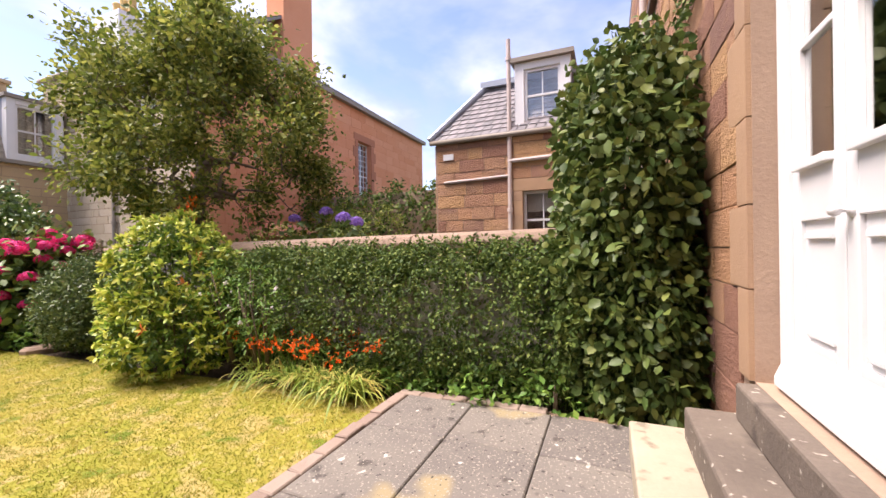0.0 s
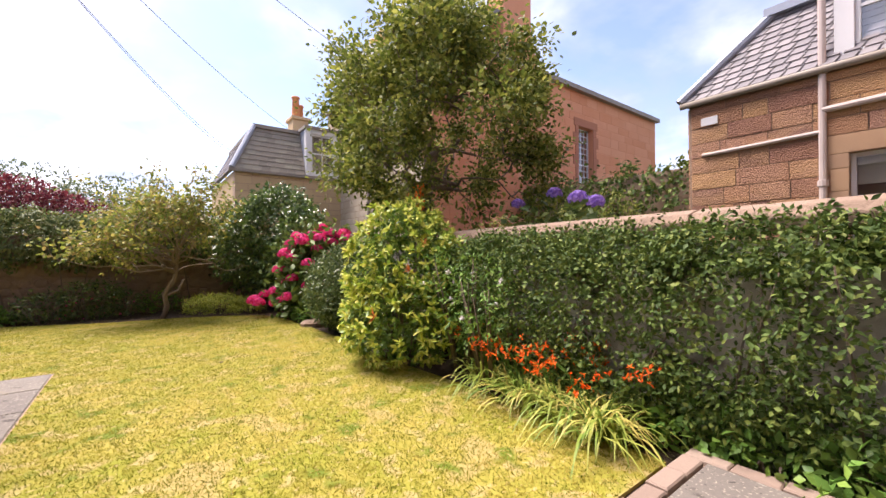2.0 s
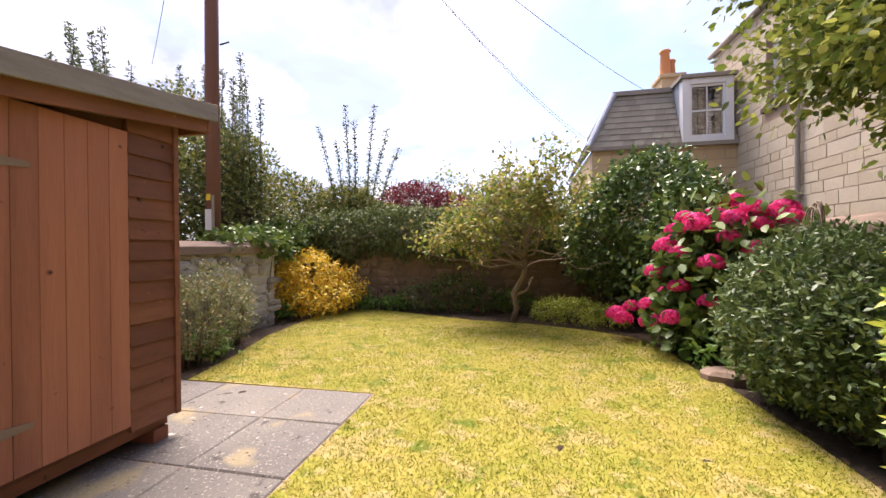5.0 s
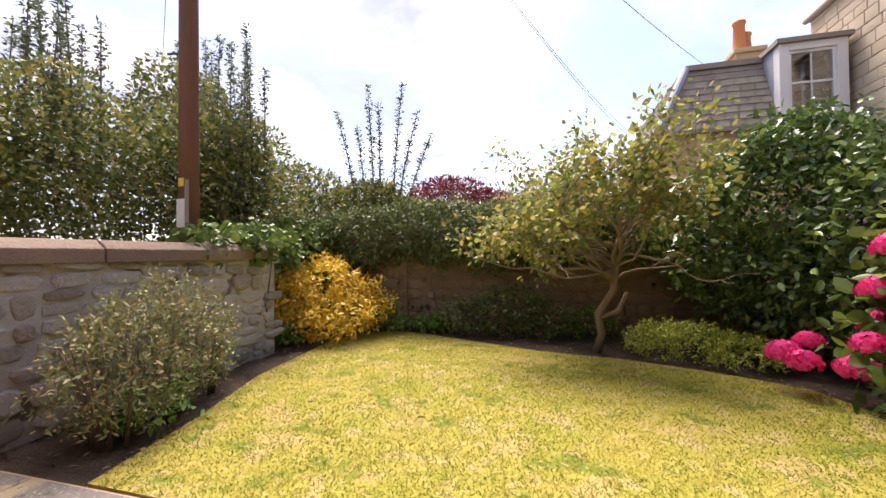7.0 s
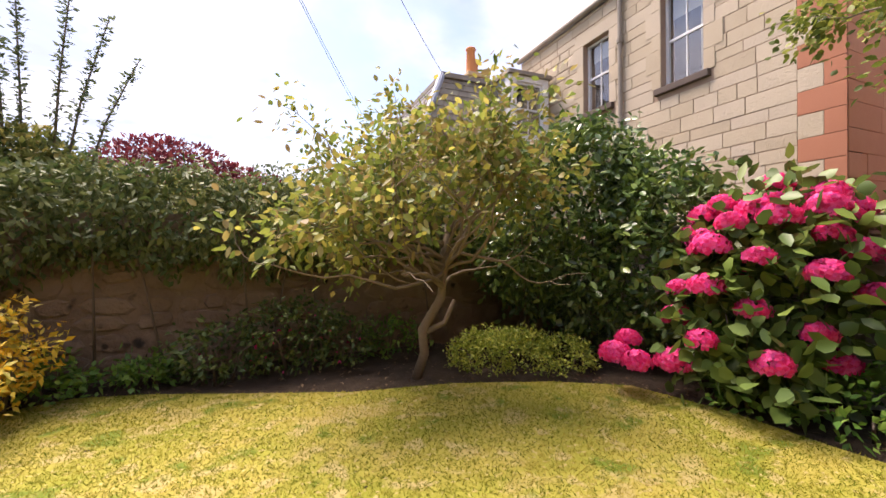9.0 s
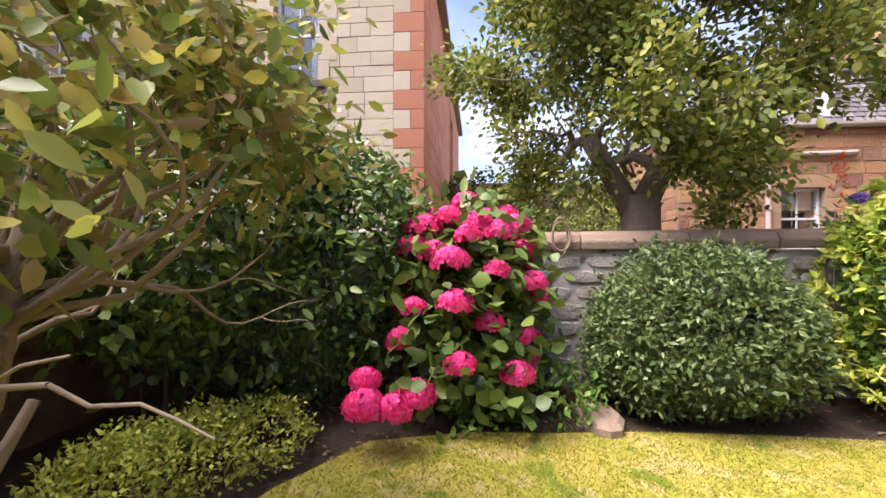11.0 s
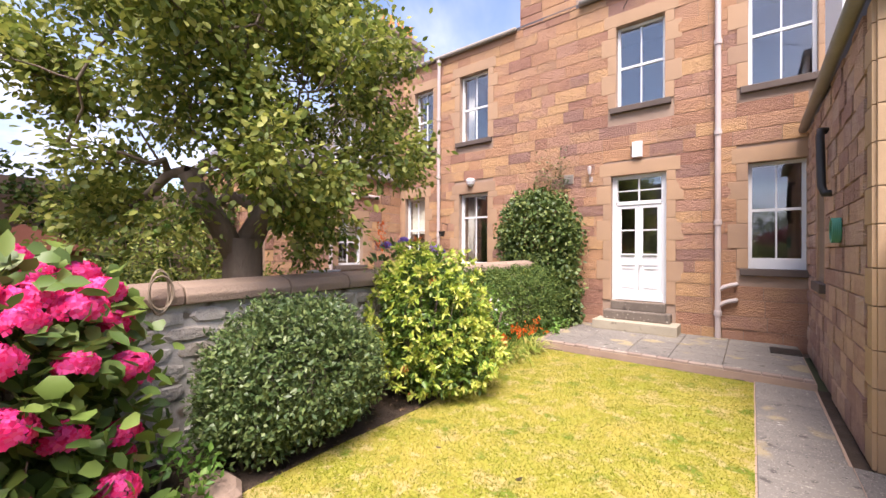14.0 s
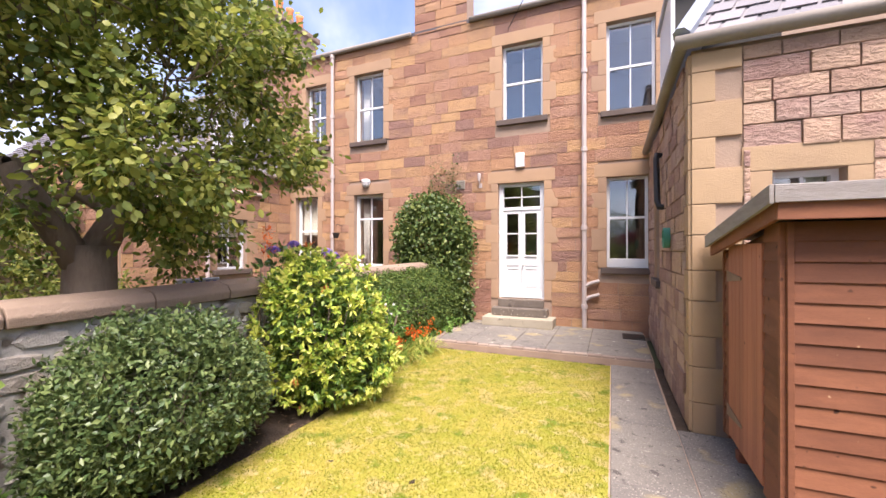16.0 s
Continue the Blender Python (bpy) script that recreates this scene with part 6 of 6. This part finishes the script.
# trees past the end and side walls
def back_tree(label, at, blobs, n, mat, seed, wands=(), length=0.1, width=0.052):
    rng = np.random.default_rng(seed)
    rnd = random.Random(seed)
    root = thing("background_tree", label, "tree", at, "trees beyond the walls")
    m = MB()
    m.tube([at, (at[0] + 0.1, at[1], at[2] + 1.2), (at[0], at[1] + 0.1, blobs[0][2])], 0.14, 0.07, 8)
    for b in blobs:
        for i in range(5):
            e = Vector((b[0] + rnd.uniform(-0.6, 0.6) * b[3], b[1] + rnd.uniform(-0.6, 0.6) * b[4], b[2] + rnd.uniform(-0.2, 0.7) * b[5]))
            s = Vector((at[0], at[1], 1.0 + rnd.random()))
            m.tube([s, s.lerp(e, 0.5) + Vector((0, 0, 0.15)), e], 0.045, 0.01, 5, cap=False)
    p, o = shell(rng, blobs, n, 0.35, 0.2, 0.7)
    leaves("foliage", rng, p, o * 0.6 + rng.normal(0, 0.6, p.shape), length, width, mat, root)
    wp, wd = [], []
    for x, y, z0, z1, dx in wands:
        e = Vector((x + dx, y, z1))
        m.tube([(x, y, z0), (x + dx * 0.4, y, (z0 + z1) / 2), e], 0.018, 0.006, 5)
        for i in range(int((z1 - z0) * 150)):
            s = rnd.random()
            wp.append((x + dx * s ** 1.3 + rnd.uniform(-0.05, 0.05), y + rnd.uniform(-0.05, 0.05), z0 + (z1 - z0) * s))
            wd.append((rnd.uniform(-1, 1), rnd.uniform(-1, 1), rnd.uniform(-0.1, 0.6)))
    if wp:
        leaves("shoots", rng, np.array(wp), np.array(wd), 0.075, 0.035, L_GREYTREE, root)
    under(m.make("trunk_and_limbs", BARK, smooth=True), root)


back_tree("bushy green tree behind the side wall", (7.6, -11.6, 0), [(7.3, -11.8, 2.5, 1.3, 1.1, 1.4), (6.3, -12.7, 2.0, 1.1, 0.8, 1.1), (8.0, -11.4, 3.6, 0.9, 0.8, 1.2), (6.7, -12.3, 1.5, 0.9, 0.6, 0.9)], 19000, L_BACK, 301, [(7.9 + 0.28 * i, -12.0 - 0.2 * (i % 3), 2.6, 5.3 + 0.5 * math.sin(i * 2.3), 0.1 * math.sin(i)) for i in range(-3, 6)])
back_tree("tree with tall upright leafy shoots", (5.4, -13.6, 0), [(5.3, -13.5, 1.9, 1.0, 0.7, 0.9), (4.5, -13.6, 1.7, 0.8, 0.6, 0.7)], 11000, L_BACK, 302, [(5.1, -13.5, 2.0, 4.9, 0.15), (4.95, -13.5, 2.0, 4.5, 0.05), (4.7, -13.5, 2.0, 4.8, -0.25), (4.6, -13.5, 2.0, 4.2, -0.5), (4.4, -13.5, 2.0, 3.7, -0.6), (5.5, -13.5, 2.0, 4.4, 0.5), (5.3, -13.5, 2.0, 4.0, 0.2)])
back_tree("silvery willow-like tree beyond the side wall", (9.4, -9.0, 0), [(9.3, -9.2, 2.4, 1.6, 1.6, 1.6), (8.4, -8.0, 2.0, 1.2, 1.4, 1.3), (9.0, -10.8, 2.8, 1.0, 1.0, 1.4)], 16000, L_BACK, 303, [(8.6 + 0.3 * i, -10.2 + 0.3 * (i % 4), 3.0, 4.9 + 0.6 * math.sin(i * 1.7), 0.2 * math.sin(i * 2)) for i in range(-2, 5)])
back_tree("leafy tree with tall upright shoots behind the pole", (6.3, -11.2, 0), [(6.2, -11.2, 1.9, 0.9, 0.7, 1.0), (7.0, -10.5, 2.2, 1.0, 0.9, 1.3), (7.7, -9.3, 2.3, 1.1, 1.1, 1.5), (6.6, -11.0, 2.9, 0.7, 0.6, 0.8)], 17000, L_BACK, 308, [(6.0 + 0.13 * i, -11.2 + 0.12 * (i % 4), 2.0, 4.3 + 0.55 * math.sin(i * 2.3), 0.12 * math.sin(i * 1.9)) for i in range(9)] + [(7.3 + 0.16 * i, -9.6 + 0.2 * (i % 3), 2.4, 4.4 + 0.6 * math.sin(i * 1.7), 0.25 * math.sin(i * 2)) for i in range(7)], length=0.085, width=0.045)
back_tree("dark purple-leaved tree beyond the end wall", (4.1, -15.5, 0), [(4.0, -15.5, 2.6, 1.0, 0.8, 0.6), (3.0, -15.8, 2.35, 1.0, 0.7, 0.5)], 5500, L_PURPLE, 304)
back_tree("hazy grey-green tree in the distance", (2.6, -27, 0), [(2.0, -27, 3.2, 3.2, 2.0, 1.7), (6.5, -28, 3.4, 3.4, 2.0, 2.0), (10.5, -27, 3.4, 3.0, 2, 2.2)], 12000, L_GREYTREE, 305, length=0.2, width=0.1)
back_tree("green hedge trees behind the end wall", (0.6, -13.6, 0), [(1.6, -13.4, 1.6, 1.3, 0.6, 0.7), (-0.2, -13.4, 1.7, 1.2, 0.6, 0.8), (3.2, -13.4, 1.6, 1.1, 0.6, 0.6)], 9000, L_BACK, 306)
back_tree("tall green tree past the shed", (8.5, -4.5, 0), [(8.4, -4.6, 2.6, 1.5, 1.8, 1.8), (7.4, -6.4, 2.0, 1.0, 1.4, 1.2)], 10000, L_BACK, 307)

# a flat stone at the bed's edge and a loop of dry stems over the coping
rs = random.Random(61)
m = MB()
ring = [(0.3 * math.cos(a) * rs.uniform(0.8, 1.1), 0.17 * math.sin(a) * rs.uniform(0.8, 1.1)) for a in [k * math.pi / 5 for k in range(10)]]
vs = [(-1.12 + x * f, -8.12 + y * f, z) for f, z in ((1.0, -0.04), (1.0, 0.05), (0.8, 0.085)) for x, y in ring] + [(-1.12, -8.12, 0.09)]
m.add(vs, [(r * 10 + k, r * 10 + (k + 1) % 10, r * 10 + 10 + (k + 1) % 10, r * 10 + 10 + k) for r in (0, 1) for k in range(10)] + [(20 + k, 20 + (k + 1) % 10, 30) for k in range(10)], 0.5)
tagged(m.make("edging_stone", COPE), "flat grey stone lying at the edge of the bed", "stone")
m = MB()
for k in range(5):
    w, h = rs.uniform(0.05, 0.1), rs.uniform(0.2, 0.32)
    m.tube([(XW + 0.09 + 0.015 * k, -8.25 + w * math.cos(a), 1.42 + h * 0.6 * math.sin(a)) for a in [j_ * 2 * math.pi / 16 for j_ in range(17)]], 0.006, sides=5, cap=False)
tagged(m.make("dry_stem_loop", PALEBARK, smooth=True), "pale loops of dry stems hung over the coping", "dry stems")

# ---- pole and wires ----
pole = thing("telegraph_pole", "tall brown wooden telegraph pole behind the wall", "pole", (5.20, -9.05, 0))
under(MB().tube([(5.20, -9.05, -0.1), (5.20, -9.05, 4), (5.18, -9.05, 9)], 0.1, 0.085, 12).make("shaft", POLEWOOD, smooth=True), pole)
under(MB().box(5.14, 5.25, 1.5, 1.8, -8.952, -8.944).make("notice", WHITE), pole)
under(MB().box(5.16, 5.23, 1.93, 2.02, -8.953, -8.946).make("yellow_plate", SIGNYELLOW), pole)
under(MB().tube([(5.12, -8.95, 0), (5.12, -8.95, 2.0)], 0.02).make("conduit", GUTTER), pole)
m = MB()
for i in range(6):
    z = 3.4 + i * 0.8
    m.tube([(5.06 if i % 2 else 5.34, -9.05, z), (4.91 if i % 2 else 5.49, -9.05, z + 0.02)], 0.012)
under(m.make("step_irons", BLACKIRON), pole)


def wire(a, b, sag, r=0.008):
    a, b = Vector(a), Vector(b)
    pts = [a.lerp(b, s / 16) - Z * sag * 4 * (s / 16) * (1 - s / 16) for s in range(17)]
    tagged(MB().tube(pts, r, sides=5).make("overhead_wire", CABLE, smooth=True), "thin black overhead wire from the pole", "wire", "overhead wires")


wire((5.18, -9.05, 8.7), (-5.0, -22, 7.2), 0.5)
wire((5.18, -9.05, 8.8), (-2.5, -28, 7.4), 0.5)
wire((5.18, -9.05, 8.8), (-3.0, -29, 7.6), 0.6)
wire((5.18, -9.05, 8.9), (-9, -16.5, 8.0), 0.4)
wire((5.18, -9.05, 8.6), (-0.3, -0.02, 7.2), 0.3)
wire((5.26, -9.05, 8.8), (14, -16, 8.0), 0.3)

# ---- pieces of paving and walls ----
rp = random.Random(31)


def flag(parent, x0, x1, y0, y1, z0, z1, mat, name="flagstone", tilt=0.003, bevel=0.006):
    m = MB()
    g = 0.0035
    dz = [rp.uniform(-tilt, tilt) for _ in range(4)]
    c = 0.008
    bt = [(x0 + g, y0 + g), (x1 - g, y0 + g), (x1 - g, y1 - g), (x0 + g, y1 - g)]
    tp = [(x0 + g + c, y0 + g + c), (x1 - g - c, y0 + g + c), (x1 - g - c, y1 - g - c), (x0 + g + c, y1 - g - c)]
    vs = [(x, y, z0) for x, y in bt] + [(x, y, z1 - c + d) for (x, y), d in zip(bt, dz)] + [(x, y, z1 + d) for (x, y), d in zip(tp, dz)]
    fs = [(8, 9, 10, 11)]
    for i in range(4):
        j = (i + 1) % 4
        fs += [(i, j, 4 + j, 4 + i), (4 + i, 4 + j, 8 + j, 8 + i)]
    return m.add(vs, fs, 0.0).make(name, mat, parent)


y0 = -2.3
xs = [-1.16, -0.55, 0.3, 0.92, 1.62, 2.6]
ys = [-2.29, -1.7, -1.08, -0.45, -0.004]
for j in range(4):
    for i in range(5):
        flag(patio, xs[i], xs[i + 1], ys[j], ys[j + 1], 0.06, 0.12, SLAB)
x = -1.16
while x < 2.58:
    w = min(0.215, 2.6 - x)
    flag(patio, x, x + w, -2.41, -2.3, 0.02, 0.122 + rp.uniform(-0.006, 0.006), PAVER, "brick", 0.004)
    x += w
y = -2.41
while y < -1.15:
    flag(patio, -1.28, -1.17, y, y + 0.215, 0.02, 0.122 + rp.uniform(-0.006, 0.006), PAVER, "brick", 0.004)
    y += 0.215
y = -2.44
for l in (0.75, 0.8, 0.7):
    flag(path, 1.99, 2.6, y - l, y, -0.03, 0.004, SLAB)
    y -= l
ys = [-7.19, -6.6, -5.95, -5.3, y]
xs = [1.99, 2.62, 3.4, 4.2, 5.1]
for j in range(4):
    for i in range(4):
        flag(path, xs[i], xs[i + 1], ys[j], ys[j + 1], -0.03, 0.004, SLAB)
stones(house, FAC, -10.4, 2.74, 0.0, 7.58, HOLES, 0.265, (0.32, 0.85), STONE, (0.3, 0, 2), 300, seed=2, proud=0.018, bulge=0.022, joint=0.005)
stones(wing, SIDE, 0.0, -YS - 0.265, 0.0, 3.86, [S_HOLE], 0.23, (0.22, 0.55), STONE_EXT, (XS, YS, 2), 130, seed=6, proud=0.03, bulge=0.035)
stones(wingr, REAR, 0.425, 4.0, 0.0, 3.86, [R_HOLE], 0.21, (0.22, 0.6), STONE_EXT, (XS, YS, 2.5), 120, seed=7, proud=0.03, bulge=0.035)
stones(nw, NS, 0.0, 4.6, 0.0, 3.95, [NH], 0.27, (0.35, 0.8), STONE, (NX, -3, 3), 100, seed=15)
stones(nwr, NR, 0.0, 5.0, 0.0, 3.95, [], 0.27, (0.35, 0.8), STONE, (NX, -4.6, 3), 30, seed=16)
